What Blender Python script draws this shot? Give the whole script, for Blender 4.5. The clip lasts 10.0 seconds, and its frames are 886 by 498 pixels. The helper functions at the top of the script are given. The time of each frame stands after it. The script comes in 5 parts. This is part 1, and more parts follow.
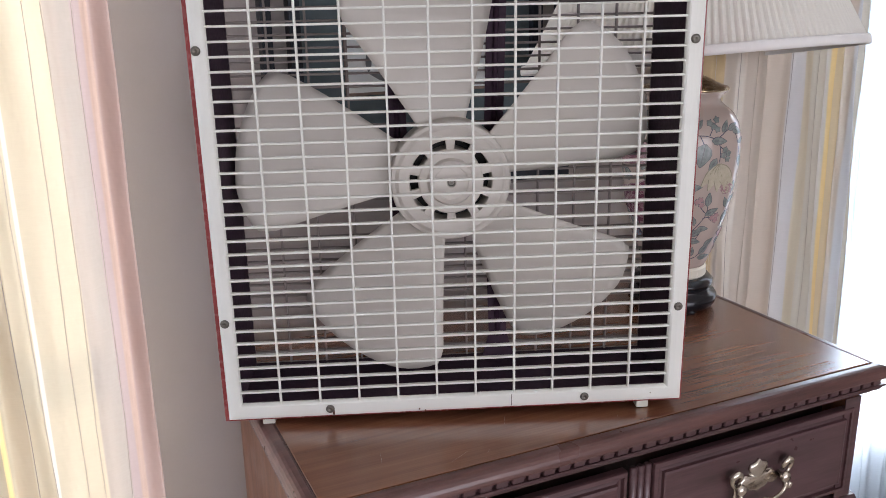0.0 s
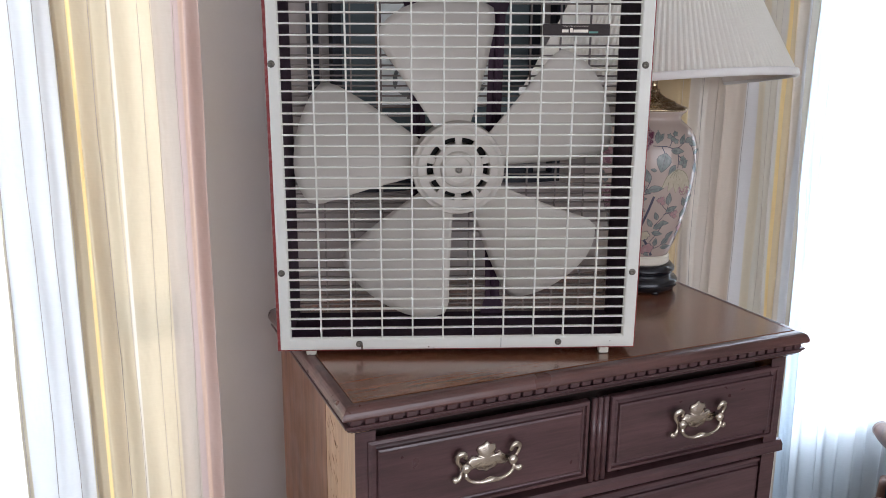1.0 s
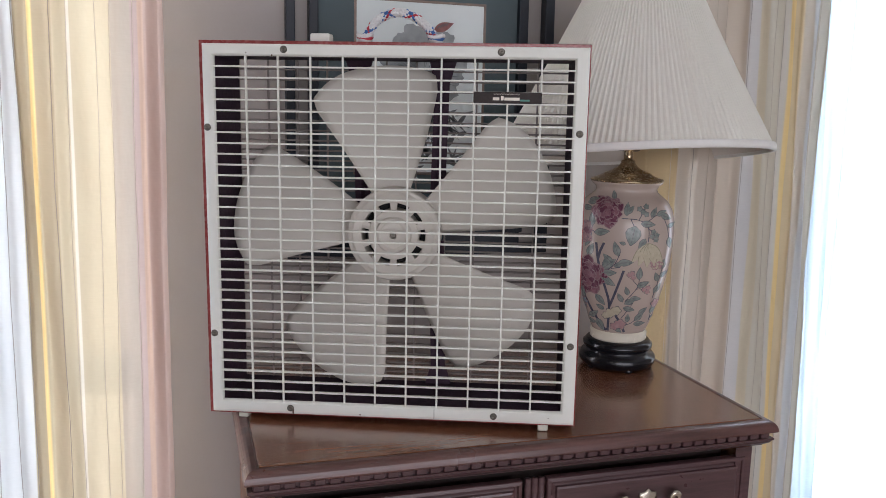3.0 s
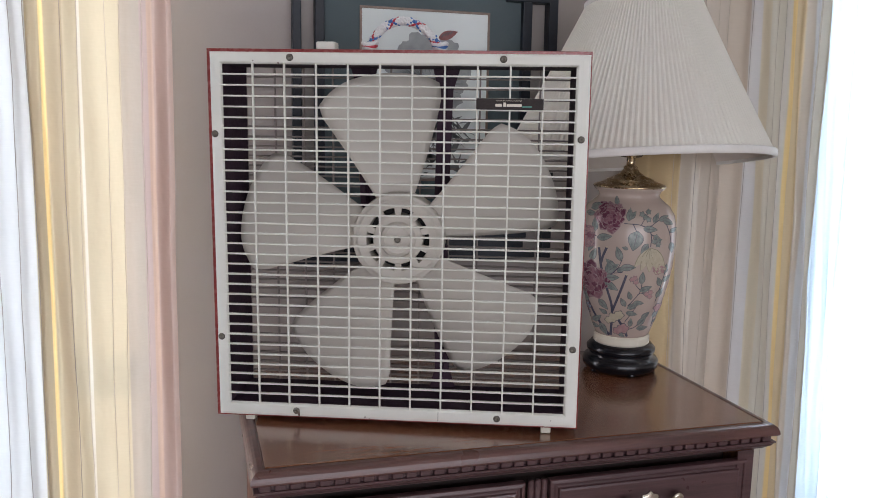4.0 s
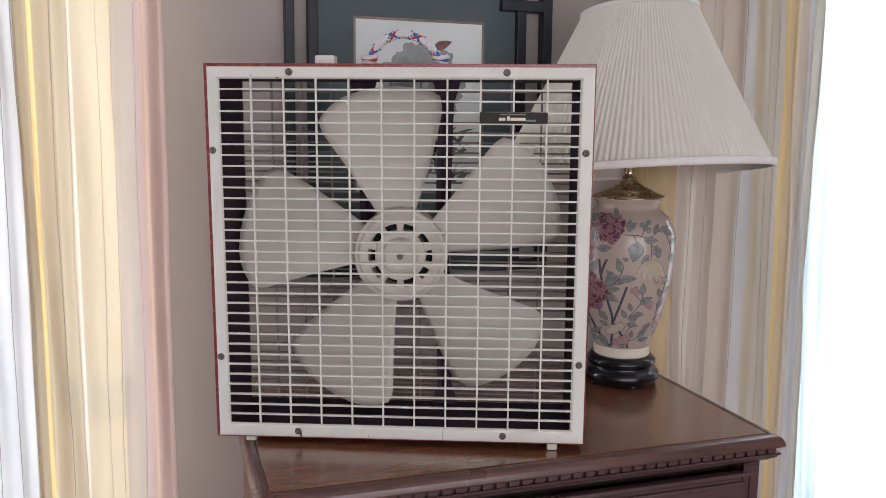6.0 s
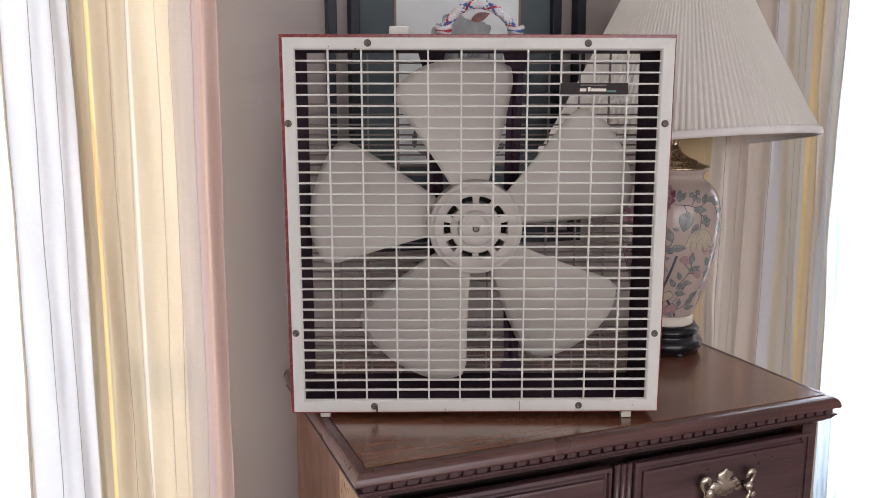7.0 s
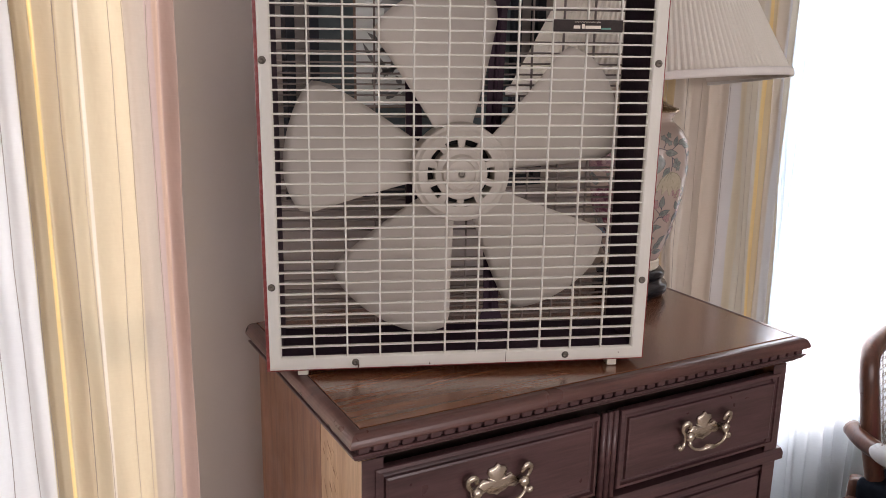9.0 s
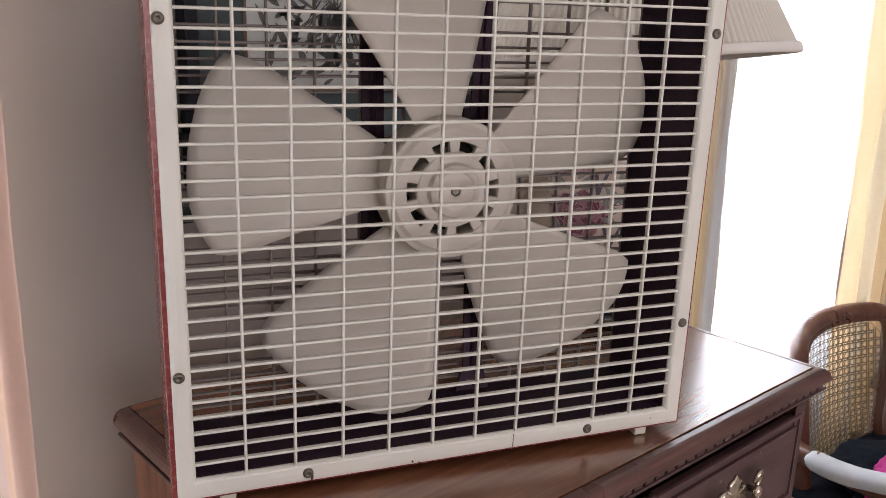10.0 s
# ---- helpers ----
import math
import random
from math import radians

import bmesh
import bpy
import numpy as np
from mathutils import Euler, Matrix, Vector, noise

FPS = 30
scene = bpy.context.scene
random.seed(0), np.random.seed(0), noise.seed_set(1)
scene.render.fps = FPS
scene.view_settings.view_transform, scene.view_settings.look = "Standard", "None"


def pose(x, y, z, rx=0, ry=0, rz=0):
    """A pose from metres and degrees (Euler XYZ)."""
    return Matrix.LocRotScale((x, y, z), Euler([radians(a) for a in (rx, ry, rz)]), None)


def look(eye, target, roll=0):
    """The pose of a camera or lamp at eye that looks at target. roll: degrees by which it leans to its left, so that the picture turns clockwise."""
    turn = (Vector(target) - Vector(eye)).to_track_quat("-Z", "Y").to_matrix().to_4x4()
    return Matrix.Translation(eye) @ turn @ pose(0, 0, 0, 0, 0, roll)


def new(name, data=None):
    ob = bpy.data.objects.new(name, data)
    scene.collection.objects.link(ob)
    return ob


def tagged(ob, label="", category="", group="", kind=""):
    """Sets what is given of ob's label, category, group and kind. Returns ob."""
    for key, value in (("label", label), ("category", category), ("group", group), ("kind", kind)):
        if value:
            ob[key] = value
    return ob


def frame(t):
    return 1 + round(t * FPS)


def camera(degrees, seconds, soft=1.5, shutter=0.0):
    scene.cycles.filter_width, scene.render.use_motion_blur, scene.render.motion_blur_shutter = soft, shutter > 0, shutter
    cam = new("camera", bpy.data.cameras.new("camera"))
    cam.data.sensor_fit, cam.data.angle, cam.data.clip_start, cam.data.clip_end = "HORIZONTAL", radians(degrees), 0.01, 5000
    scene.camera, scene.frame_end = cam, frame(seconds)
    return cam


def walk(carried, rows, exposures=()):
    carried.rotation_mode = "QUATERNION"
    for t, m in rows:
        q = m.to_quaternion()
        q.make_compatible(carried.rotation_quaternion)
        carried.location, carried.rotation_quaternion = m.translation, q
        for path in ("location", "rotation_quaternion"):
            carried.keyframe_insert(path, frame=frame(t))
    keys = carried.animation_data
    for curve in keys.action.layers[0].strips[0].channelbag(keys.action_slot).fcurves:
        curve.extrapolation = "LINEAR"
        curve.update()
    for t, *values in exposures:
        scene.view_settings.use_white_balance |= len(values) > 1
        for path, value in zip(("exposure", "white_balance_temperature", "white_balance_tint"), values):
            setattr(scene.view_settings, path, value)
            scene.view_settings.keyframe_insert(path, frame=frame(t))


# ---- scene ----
cam = camera(55.4, 10.0, soft=0.55)
METRES, EYE, TILT, LEAN, TURN = 1.55, 1.55, 0.0, 0.0, -24.3
ROWS = [
    (0.0, 0.0, 0.0, 0.0, -0.35, -15.17, 1.3),
    (0.5, -0.0134, -0.1269, -0.013, -0.24, -14.39, 0.47),
    (1.0, 0.0032, -0.1953, -0.0075, 0.8, -12.97, -0.19),
    (1.5, 0.0823, -0.1926, -0.002, 3.04, -11.09, -0.67),
    (2.0, 0.1321, -0.1701, -0.0129, 4.75, -9.58, -0.98),
    (2.5, 0.1517, -0.1673, -0.0117, 6.46, -8.7, -1.12),
    (4.0, 0.1594, -0.1843, -0.0149, 7.84, -7.62, -0.95),
    (4.5, 0.1597, -0.1901, -0.0126, 8.11, -7.37, -0.88),
    (5.0, 0.1597, -0.1886, -0.0109, 8.21, -7.23, -0.84),
    (6.5, 0.089, -0.1721, -0.0026, 4.44, -7.85, -0.16),
    (7.0, 0.0106, -0.1825, -0.0086, 2.5, -9.02, -0.02),
    (7.5, -0.0488, -0.1873, -0.0209, 1.07, -11.21, -0.12),
    (8.0, -0.0579, -0.1848, -0.0137, 0.07, -11.97, -0.3),
    (8.5, -0.0543, -0.213, -0.0159, -1.66, -12.71, -0.56),
    (9.0, -0.0647, -0.141, -0.0112, -4.11, -12.91, -0.58),
    (9.5, -0.082, 0.0091, -0.0136, -9.71, -13.12, -0.79),
    (10.0, -0.1569, 0.1189, -0.0229, -17.39, -14.02, -1.29),
]
walk(cam, [(t, pose(0, 0, EYE, TILT, LEAN, TURN) @ pose(METRES * x, METRES * y, METRES * z, 90 + pitch, roll, yaw)) for t, x, y, z, yaw, pitch, roll in ROWS], [(0.0, 0.20, 6550, 24), (1.0, 0.06, 6450, 21), (1.5, 0.0, 6450, 21), (2.5, -0.05, 6550, 22), (4.5, -0.10, 6650, 21), (6.5, -0.04, 6900, 26), (8.0, -0.12, 7200, 28), (9.0, -0.17, 7550, 30), (9.5, -0.18, 7450, 30), (10.0, -0.06, 7400, 29)])

# ---- world, sun, window light ----
world = bpy.data.worlds.new("sky")
scene.world = world
world.use_nodes = True
wn = world.node_tree
sky = wn.nodes.new("ShaderNodeTexSky")
sky.sky_type, sky.sun_disc = "NISHITA", False
SUN_UP, SUN_FROM = 34.0, (-0.475, 0.88)          # elevation; the plan direction towards the sun
sky.sun_elevation = radians(SUN_UP)
sky.sun_rotation = math.atan2(SUN_FROM[0], SUN_FROM[1])
wn.links.new(sky.outputs[0], wn.nodes["Background"].inputs[0])
wn.nodes["Background"].inputs[1].default_value = 0.12
sun_data = bpy.data.lights.new("sun", "SUN")
sun_data.energy, sun_data.angle, sun_data.color = 2.6, radians(0.6), (1.0, 0.9, 0.74)
sun = new("sun", sun_data)
ce = math.cos(radians(SUN_UP))
sun.matrix_world = look((SUN_FROM[0] * ce * 9, SUN_FROM[1] * ce * 9, math.sin(radians(SUN_UP)) * 9), (0, 0, 0))


def window_light(name, x0, x1, z0, z1, y, watts):
    """The sky's light in a window opening, shining into the room."""
    d = bpy.data.lights.new(name, "AREA")
    d.shape, d.size, d.size_y, d.energy, d.color = "RECTANGLE", x1 - x0, z1 - z0, watts, (0.88, 0.95, 1.0)
    ob = new(name, d)
    cx, cz = (x0 + x1) / 2, (z0 + z1) / 2
    ob.matrix_world = look((cx, y, cz), (cx, y - 1, cz))
    return ob


WALL_Y = 1.33                                   # inner face of the window wall
WIN_L = (-1.12, -0.105, 0.62, 2.15)             # x0, x1, z0, z1 of the two openings
WIN_R = (1.49, 2.25, 0.60, 2.15)
WIN_S = (-1.6, 2.2, 0.55, 2.2)                 # an unseen broad opening, added behind the camera
SOUTH_Y = -3.2
window_light("window_light_left", *WIN_L, WALL_Y + 0.1, 66)
window_light("window_light_right", *WIN_R, WALL_Y + 0.1, 57)
# Added fill from the unseen south side, brightening the fan's front.
back = window_light("south_fill_light", *WIN_S, SOUTH_Y - 0.05, 71)
back.matrix_world = look((0.3, SOUTH_Y - 0.05, 1.375), (0.3, 0, 1.375))


# ---- materials ----
def material(name):
    m = bpy.data.materials.new(name)
    m.use_nodes = True
    nt = m.node_tree
    return m, nt, nt.nodes["Principled BSDF"]


def noise_node(nt, scale, stretch=(1, 1, 1), detail=4.0, rough=0.55, coords="Object"):
    tc, mp, nz = nt.nodes.new("ShaderNodeTexCoord"), nt.nodes.new("ShaderNodeMapping"), nt.nodes.new("ShaderNodeTexNoise")
    mp.inputs["Scale"].default_value, mp.inputs["Location"].default_value = stretch, (0.137, 0.271, 0.193)
    nz.inputs["Scale"].default_value, nz.inputs["Detail"].default_value, nz.inputs["Roughness"].default_value = scale, detail, rough
    nt.links.new(tc.outputs[coords], mp.inputs[0])
    nt.links.new(mp.outputs[0], nz.inputs["Vector"])
    return nz


def ramp(nt, src, stops, interp="LINEAR"):
    r = nt.nodes.new("ShaderNodeValToRGB")
    r.color_ramp.interpolation = interp
    el = r.color_ramp.elements
    for e, (p, c) in zip(el, (stops[0], stops[-1])):
        e.position, e.color = p, (*c, 1)
    for p, c in stops[1:-1]:
        el.new(p).color = (*c, 1)
    nt.links.new(src, r.inputs[0])
    return r


def bump(nt, src, bsdf, strength, distance=0.001):
    b = nt.nodes.new("ShaderNodeBump")
    b.inputs["Strength"].default_value, b.inputs["Distance"].default_value = strength, distance
    nt.links.new(src, b.inputs["Height"])
    nt.links.new(b.outputs[0], bsdf.inputs["Normal"])


def surface(name, c1, c2, scale=20, rough=(0.4, 0.6), metal=0.0, bump_s=0.1, stretch=(1, 1, 1), fine=None, coat=0.0):
    """A general surface: two colours mixed by noise, roughness by a second, finer noise that also gives relief."""
    m, nt, b = material(name)
    n1 = noise_node(nt, scale, stretch)
    r = ramp(nt, n1.outputs[0], [(0.3, c1), (0.7, c2)])
    nt.links.new(r.outputs[0], b.inputs["Base Color"])
    n2 = noise_node(nt, fine or scale * 9, stretch, 3)
    r2 = ramp(nt, n2.outputs[0], [(0.3, (rough[0],) * 3), (0.75, (rough[1],) * 3)])
    nt.links.new(r2.outputs[0], b.inputs["Roughness"])
    b.inputs["Metallic"].default_value = metal
    b.inputs["Coat Weight"].default_value = coat
    b.inputs["Coat Roughness"].default_value = 0.2
    if bump_s:
        bump(nt, n2.outputs[0], b, bump_s)
    return m


def wood(name, dark, mid, light, stretch, rough=(0.28, 0.45), coat=0.15, mark=0.8, relief=0.08):
    m, nt, b = material(name)
    big = noise_node(nt, 3.0, (1, 1, 1), 2)
    grain = noise_node(nt, 9.0, stretch, 6, 0.65)
    fine = noise_node(nt, 45.0, stretch, 5, 0.7)
    r = ramp(nt, grain.outputs[0], [(0.25, dark), (0.5, mid), (0.78, light)])
    r2 = ramp(nt, fine.outputs[0], [(0.3, (0.7, 0.68, 0.66)), (0.65, (1, 1, 1))])
    r3 = ramp(nt, big.outputs[0], [(0.3, (0.75, 0.72, 0.74)), (0.7, (1.1, 1.05, 1.0))])
    last = r.outputs[0]
    for other in (r2, r3):
        mx = nt.nodes.new("ShaderNodeMix")
        mx.data_type, mx.blend_type = "RGBA", "MULTIPLY"
        mx.inputs["Factor"].default_value = mark
        nt.links.new(last, mx.inputs["A"])
        nt.links.new(other.outputs[0], mx.inputs["B"])
        last = mx.outputs["Result"]
    nt.links.new(last, b.inputs["Base Color"])
    sm = noise_node(nt, 14.0, (1, 1, 1), 5)
    r4 = ramp(nt, sm.outputs[0], [(0.3, (rough[0],) * 3), (0.7, (rough[1],) * 3)])
    nt.links.new(r4.outputs[0], b.inputs["Roughness"])
    b.inputs["Coat Weight"].default_value, b.inputs["Coat Roughness"].default_value = coat, 0.25
    bump(nt, fine.outputs[0], b, relief, 0.0006)
    return m


def cloth(name, stops, x0, x1, lit=0.5, clear=0.0, rough_noise=0.25):
    """Thin woven cloth with stripes across x from x0 to x1, letting light through."""
    m = bpy.data.materials.new(name)
    m.use_nodes = True
    nt = m.node_tree
    nt.nodes.remove(nt.nodes["Principled BSDF"])
    out = nt.nodes["Material Output"]
    tc, sep, mr = nt.nodes.new("ShaderNodeTexCoord"), nt.nodes.new("ShaderNodeSeparateXYZ"), nt.nodes.new("ShaderNodeMapRange")
    nt.links.new(tc.outputs["Object"], sep.inputs[0])
    nt.links.new(sep.outputs[0], mr.inputs[0])
    mr.inputs[1].default_value, mr.inputs[2].default_value = x0, x1
    col = ramp(nt, mr.outputs[0], stops)
    slub = noise_node(nt, 60.0, (1, 1, 9), 4)
    tint = ramp(nt, slub.outputs[0], [(0.3, (1 - rough_noise,) * 3), (0.7, (1, 1, 1))])
    mx = nt.nodes.new("ShaderNodeMix")
    mx.data_type, mx.blend_type = "RGBA", "MULTIPLY"
    mx.inputs["Factor"].default_value = 0.6
    nt.links.new(col.outputs[0], mx.inputs["A"])
    nt.links.new(tint.outputs[0], mx.inputs["B"])
    dif, tra, mix = nt.nodes.new("ShaderNodeBsdfDiffuse"), nt.nodes.new("ShaderNodeBsdfTranslucent"), nt.nodes.new("ShaderNodeMixShader")
    for s in (dif, tra):
        nt.links.new(mx.outputs["Result"], s.inputs[0])
    crease = noise_node(nt, 22.0, (1, 1, 0.6), 3, 0.6)
    bp = nt.nodes.new("ShaderNodeBump")
    bp.inputs["Strength"].default_value, bp.inputs["Distance"].default_value = 0.55, 0.006
    nt.links.new(crease.outputs[0], bp.inputs["Height"])
    nt.links.new(bp.outputs[0], dif.inputs["Normal"])
    mix.inputs[0].default_value = lit
    nt.links.new(dif.outputs[0], mix.inputs[1])
    nt.links.new(tra.outputs[0], mix.inputs[2])
    last = mix
    if clear:
        tp, mix2 = nt.nodes.new("ShaderNodeBsdfTransparent"), nt.nodes.new("ShaderNodeMixShader")
        mix2.inputs[0].default_value = clear
        nt.links.new(last.outputs[0], mix2.inputs[1])
        nt.links.new(tp.outputs[0], mix2.inputs[2])
        last = mix2
    nt.links.new(last.outputs[0], out.inputs[0])
    return m


WALL = surface("wall_paint", (0.400, 0.358, 0.334), (0.430, 0.386, 0.360), 3, (0.75, 0.9), 0, 0.12, fine=160)
CEIL = surface("ceiling_paint", (0.78, 0.77, 0.75), (0.82, 0.81, 0.79), 4, (0.8, 0.95), 0, 0.1, fine=120)
CARPET = surface("carpet", (0.36, 0.31, 0.26), (0.46, 0.40, 0.34), 60, (0.9, 1.0), 0, 0.5, fine=700)
TRIM = surface("white_trim", (0.76, 0.75, 0.72), (0.82, 0.81, 0.79), 12, (0.35, 0.5), 0, 0.05)
GRASS = surface("lawn", (0.05, 0.09, 0.03), (0.10, 0.14, 0.05), 8, (0.9, 1.0), 0, 0.4)
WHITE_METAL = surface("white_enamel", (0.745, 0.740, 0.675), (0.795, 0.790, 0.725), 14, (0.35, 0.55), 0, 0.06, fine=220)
BLADE = surface("blade_plastic", (0.575, 0.530, 0.475), (0.635, 0.590, 0.530), 9, (0.4, 0.6), 0, 0.05, fine=150)
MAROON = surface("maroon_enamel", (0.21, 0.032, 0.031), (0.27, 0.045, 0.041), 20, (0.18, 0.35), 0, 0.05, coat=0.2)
# The case's maroon, darkened to hold the shade inside the fan.
MAROON_IN = surface("maroon_in_shade", (0.030, 0.010, 0.025), (0.042, 0.015, 0.034), 20, (0.65, 0.8), 0, 0.05)
# Rear grille enamel darkened for its backlit side.
REAR_METAL = surface("backlit_enamel", (0.22, 0.185, 0.172), (0.28, 0.24, 0.222), 14, (0.4, 0.6), 0, 0.06, fine=220)
MOTOR = surface("motor_steel", (0.03, 0.028, 0.028), (0.06, 0.055, 0.05), 40, (0.4, 0.6), 0.5, 0.1)
SCREW = surface("screw_steel", (0.10, 0.09, 0.08), (0.22, 0.20, 0.17), 300, (0.3, 0.55), 0.9, 0.2)
DARKHOLE = surface("recess_shade", (0.008, 0.008, 0.008), (0.015, 0.014, 0.014), 50, (0.6, 0.8), 0, 0)
FOOT = surface("foot_plastic", (0.62, 0.60, 0.50), (0.70, 0.68, 0.58), 60, (0.45, 0.6), 0, 0.05)
BADGE = surface("badge_black", (0.020, 0.013, 0.012), (0.03, 0.018, 0.017), 60, (0.6, 0.75), 0, 0.02)
BADGE_MARK = surface("badge_mark", (0.62, 0.56, 0.48), (0.7, 0.64, 0.55), 90, (0.4, 0.5), 0.3, 0)
BADGE_GREEN = surface("badge_green", (0.05, 0.2, 0.17), (0.07, 0.25, 0.2), 90, (0.4, 0.5), 0, 0)
ROPE_W = surface("rope_white", (0.68, 0.68, 0.68), (0.80, 0.80, 0.79), 300, (0.7, 0.9), 0, 0.3, fine=1500)
ROPE_R = surface("rope_red", (0.42, 0.03, 0.05), (0.52, 0.05, 0.07), 300, (0.7, 0.9), 0, 0.3, fine=1500)
ROPE_B = surface("rope_blue", (0.04, 0.13, 0.36), (0.06, 0.18, 0.44), 300, (0.7, 0.9), 0, 0.3, fine=1500)
# Front wood: darker than the top, the room's bluish sheen partly tinted in.
WOOD_X = wood("cherry_x_sheen", (0.050, 0.024, 0.026), (0.098, 0.048, 0.052), (0.150, 0.076, 0.078), (0.5, 6, 6), (0.26, 0.42), 0.35)
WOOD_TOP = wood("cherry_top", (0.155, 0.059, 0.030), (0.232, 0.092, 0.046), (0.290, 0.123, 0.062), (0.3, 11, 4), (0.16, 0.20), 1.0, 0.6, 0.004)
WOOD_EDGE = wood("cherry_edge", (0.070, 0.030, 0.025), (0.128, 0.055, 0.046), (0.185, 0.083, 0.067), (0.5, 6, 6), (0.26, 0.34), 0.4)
# Side woods: window light lifts the front board's colour, shade lowers the back's.
WOOD_Z = wood("cherry_z_lit", (0.40, 0.225, 0.122), (0.59, 0.365, 0.205), (0.72, 0.480, 0.290), (5, 5, 0.5), (0.32, 0.5), 0.1)
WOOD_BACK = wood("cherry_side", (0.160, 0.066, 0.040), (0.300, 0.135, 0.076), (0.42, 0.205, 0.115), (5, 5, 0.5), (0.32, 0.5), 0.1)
WOOD_CHAIR = wood("walnut_chair", (0.06, 0.020, 0.013), (0.115, 0.042, 0.024), (0.18, 0.070, 0.038), (5, 5, 0.7), (0.25, 0.4), 0.3)
SCRATCH = surface("bare_scratch", (0.26, 0.16, 0.10), (0.34, 0.22, 0.14), 60, (0.5, 0.7), 0, 0)
GAP_DARK = surface("gap_shade", (0.02, 0.01, 0.008), (0.03, 0.015, 0.012), 60, (0.5, 0.7), 0, 0)
BRASS_OLD = surface("antique_brass", (0.60, 0.53, 0.44), (0.72, 0.65, 0.56), 18, (0.24, 0.28), 1.0, 0.0, fine=30)
BRONZE = surface("dark_bronze", (0.085, 0.066, 0.050), (0.14, 0.11, 0.080), 60, (0.3, 0.45), 0.9, 0.0)
BRASS = surface("polished_brass", (0.50, 0.39, 0.25), (0.54, 0.43, 0.28), 25, (0.2, 0.32), 1.0, 0.0)
PORCELAIN = surface("cream_porcelain", (0.46, 0.365, 0.315), (0.50, 0.405, 0.35), 8, (0.16, 0.24), 0, 0.0, coat=0.15)
PORC_RING = surface("ivory_glaze", (0.70, 0.64, 0.52), (0.75, 0.69, 0.57), 8, (0.2, 0.3), 0, 0.02, coat=0.3)
BLACK_LAC = surface("black_lacquer", (0.006, 0.006, 0.008), (0.010, 0.010, 0.013), 30, (0.18, 0.26), 0, 0.0)
PINK = surface("peony_purple", (0.115, 0.035, 0.060), (0.19, 0.068, 0.100), 120, (0.2, 0.3), 0, 0)
PINK_L = surface("peony_pale", (0.20, 0.085, 0.115), (0.30, 0.15, 0.175), 120, (0.2, 0.3), 0, 0)
TEAL = surface("leaf_teal", (0.15, 0.185, 0.175), (0.30, 0.325, 0.30), 140, (0.2, 0.3), 0, 0)
BLUEFL = surface("flower_blue", (0.14, 0.24, 0.32), (0.24, 0.36, 0.42), 140, (0.2, 0.3), 0, 0)
STEM = surface("stem_grey", (0.07, 0.07, 0.10), (0.12, 0.115, 0.15), 140, (0.2, 0.3), 0, 0)
BUD = surface("bud_cream", (0.47, 0.42, 0.31), (0.55, 0.49, 0.37), 140, (0.2, 0.3), 0, 0)
PINK_P = surface("blossom_pink", (0.38, 0.22, 0.23), (0.48, 0.31, 0.30), 120, (0.2, 0.3), 0, 0)
PETAL_RIM = surface("petal_rim", (0.24, 0.145, 0.165), (0.37, 0.25, 0.26), 140, (0.2, 0.3), 0, 0)
VINE_PALE = surface("pale_ink", (0.27, 0.25, 0.18), (0.34, 0.31, 0.23), 140, (0.2, 0.3), 0, 0)
OUTLINE = surface("ink_line", (0.14, 0.13, 0.14), (0.2, 0.19, 0.19), 140, (0.2, 0.3), 0, 0)
PIC_FRAME = surface("blue_black_lacquer", (0.006, 0.009, 0.017), (0.011, 0.016, 0.027), 30, (0.42, 0.55), 0, 0.04)
MAT_BOARD = surface("slate_mat", (0.085, 0.115, 0.125), (0.10, 0.135, 0.145), 5, (0.75, 0.9), 0, 0.08, fine=400)
MAT_LINE = surface("bronze_fillet", (0.20, 0.145, 0.12), (0.27, 0.20, 0.165), 80, (0.4, 0.5), 0.4, 0.05)
PAPER = surface("print_paper", (0.74, 0.80, 0.79), (0.80, 0.85, 0.84), 6, (0.8, 0.9), 0, 0.03)
INK_MID = surface("print_mid_grey", (0.15, 0.165, 0.17), (0.22, 0.235, 0.24), 70, (0.8, 0.9), 0, 0)
INK1 = surface("print_grey", (0.26, 0.28, 0.285), (0.42, 0.44, 0.445), 28, (0.8, 0.9), 0, 0)
INK2 = surface("print_dark", (0.11, 0.12, 0.125), (0.2, 0.21, 0.215), 70, (0.8, 0.9), 0, 0)
INK3 = surface("print_red", (0.26, 0.10, 0.10), (0.36, 0.17, 0.16), 70, (0.8, 0.9), 0, 0)
LEATHER = surface("black_leather", (0.045, 0.061, 0.088), (0.062, 0.082, 0.112), 14, (0.24, 0.30), 0, 0.0, fine=420, coat=0.8)
PIPING = surface("leather_piping", (0.04, 0.05, 0.062), (0.06, 0.072, 0.088), 30, (0.25, 0.35), 0, 0.05)
PLASTIC = surface("grey_plastic", (0.05, 0.055, 0.06), (0.08, 0.085, 0.09), 30, (0.4, 0.6), 0, 0.1)
CANE = surface("natural_cane", (0.15, 0.105, 0.062), (0.23, 0.165, 0.10), 90, (0.4, 0.6), 0, 0.1)
PAD = surface("white_upholstery", (0.46, 0.48, 0.49), (0.56, 0.58, 0.59), 25, (0.85, 0.95), 0, 0.3, fine=600)
NAVY = surface("navy_cloth", (0.004, 0.006, 0.011), (0.009, 0.014, 0.021), 40, (0.85, 0.95), 0, 0.3, fine=500)
NAVY.node_tree.nodes["Principled BSDF"].inputs["Specular IOR Level"].default_value = 0.12
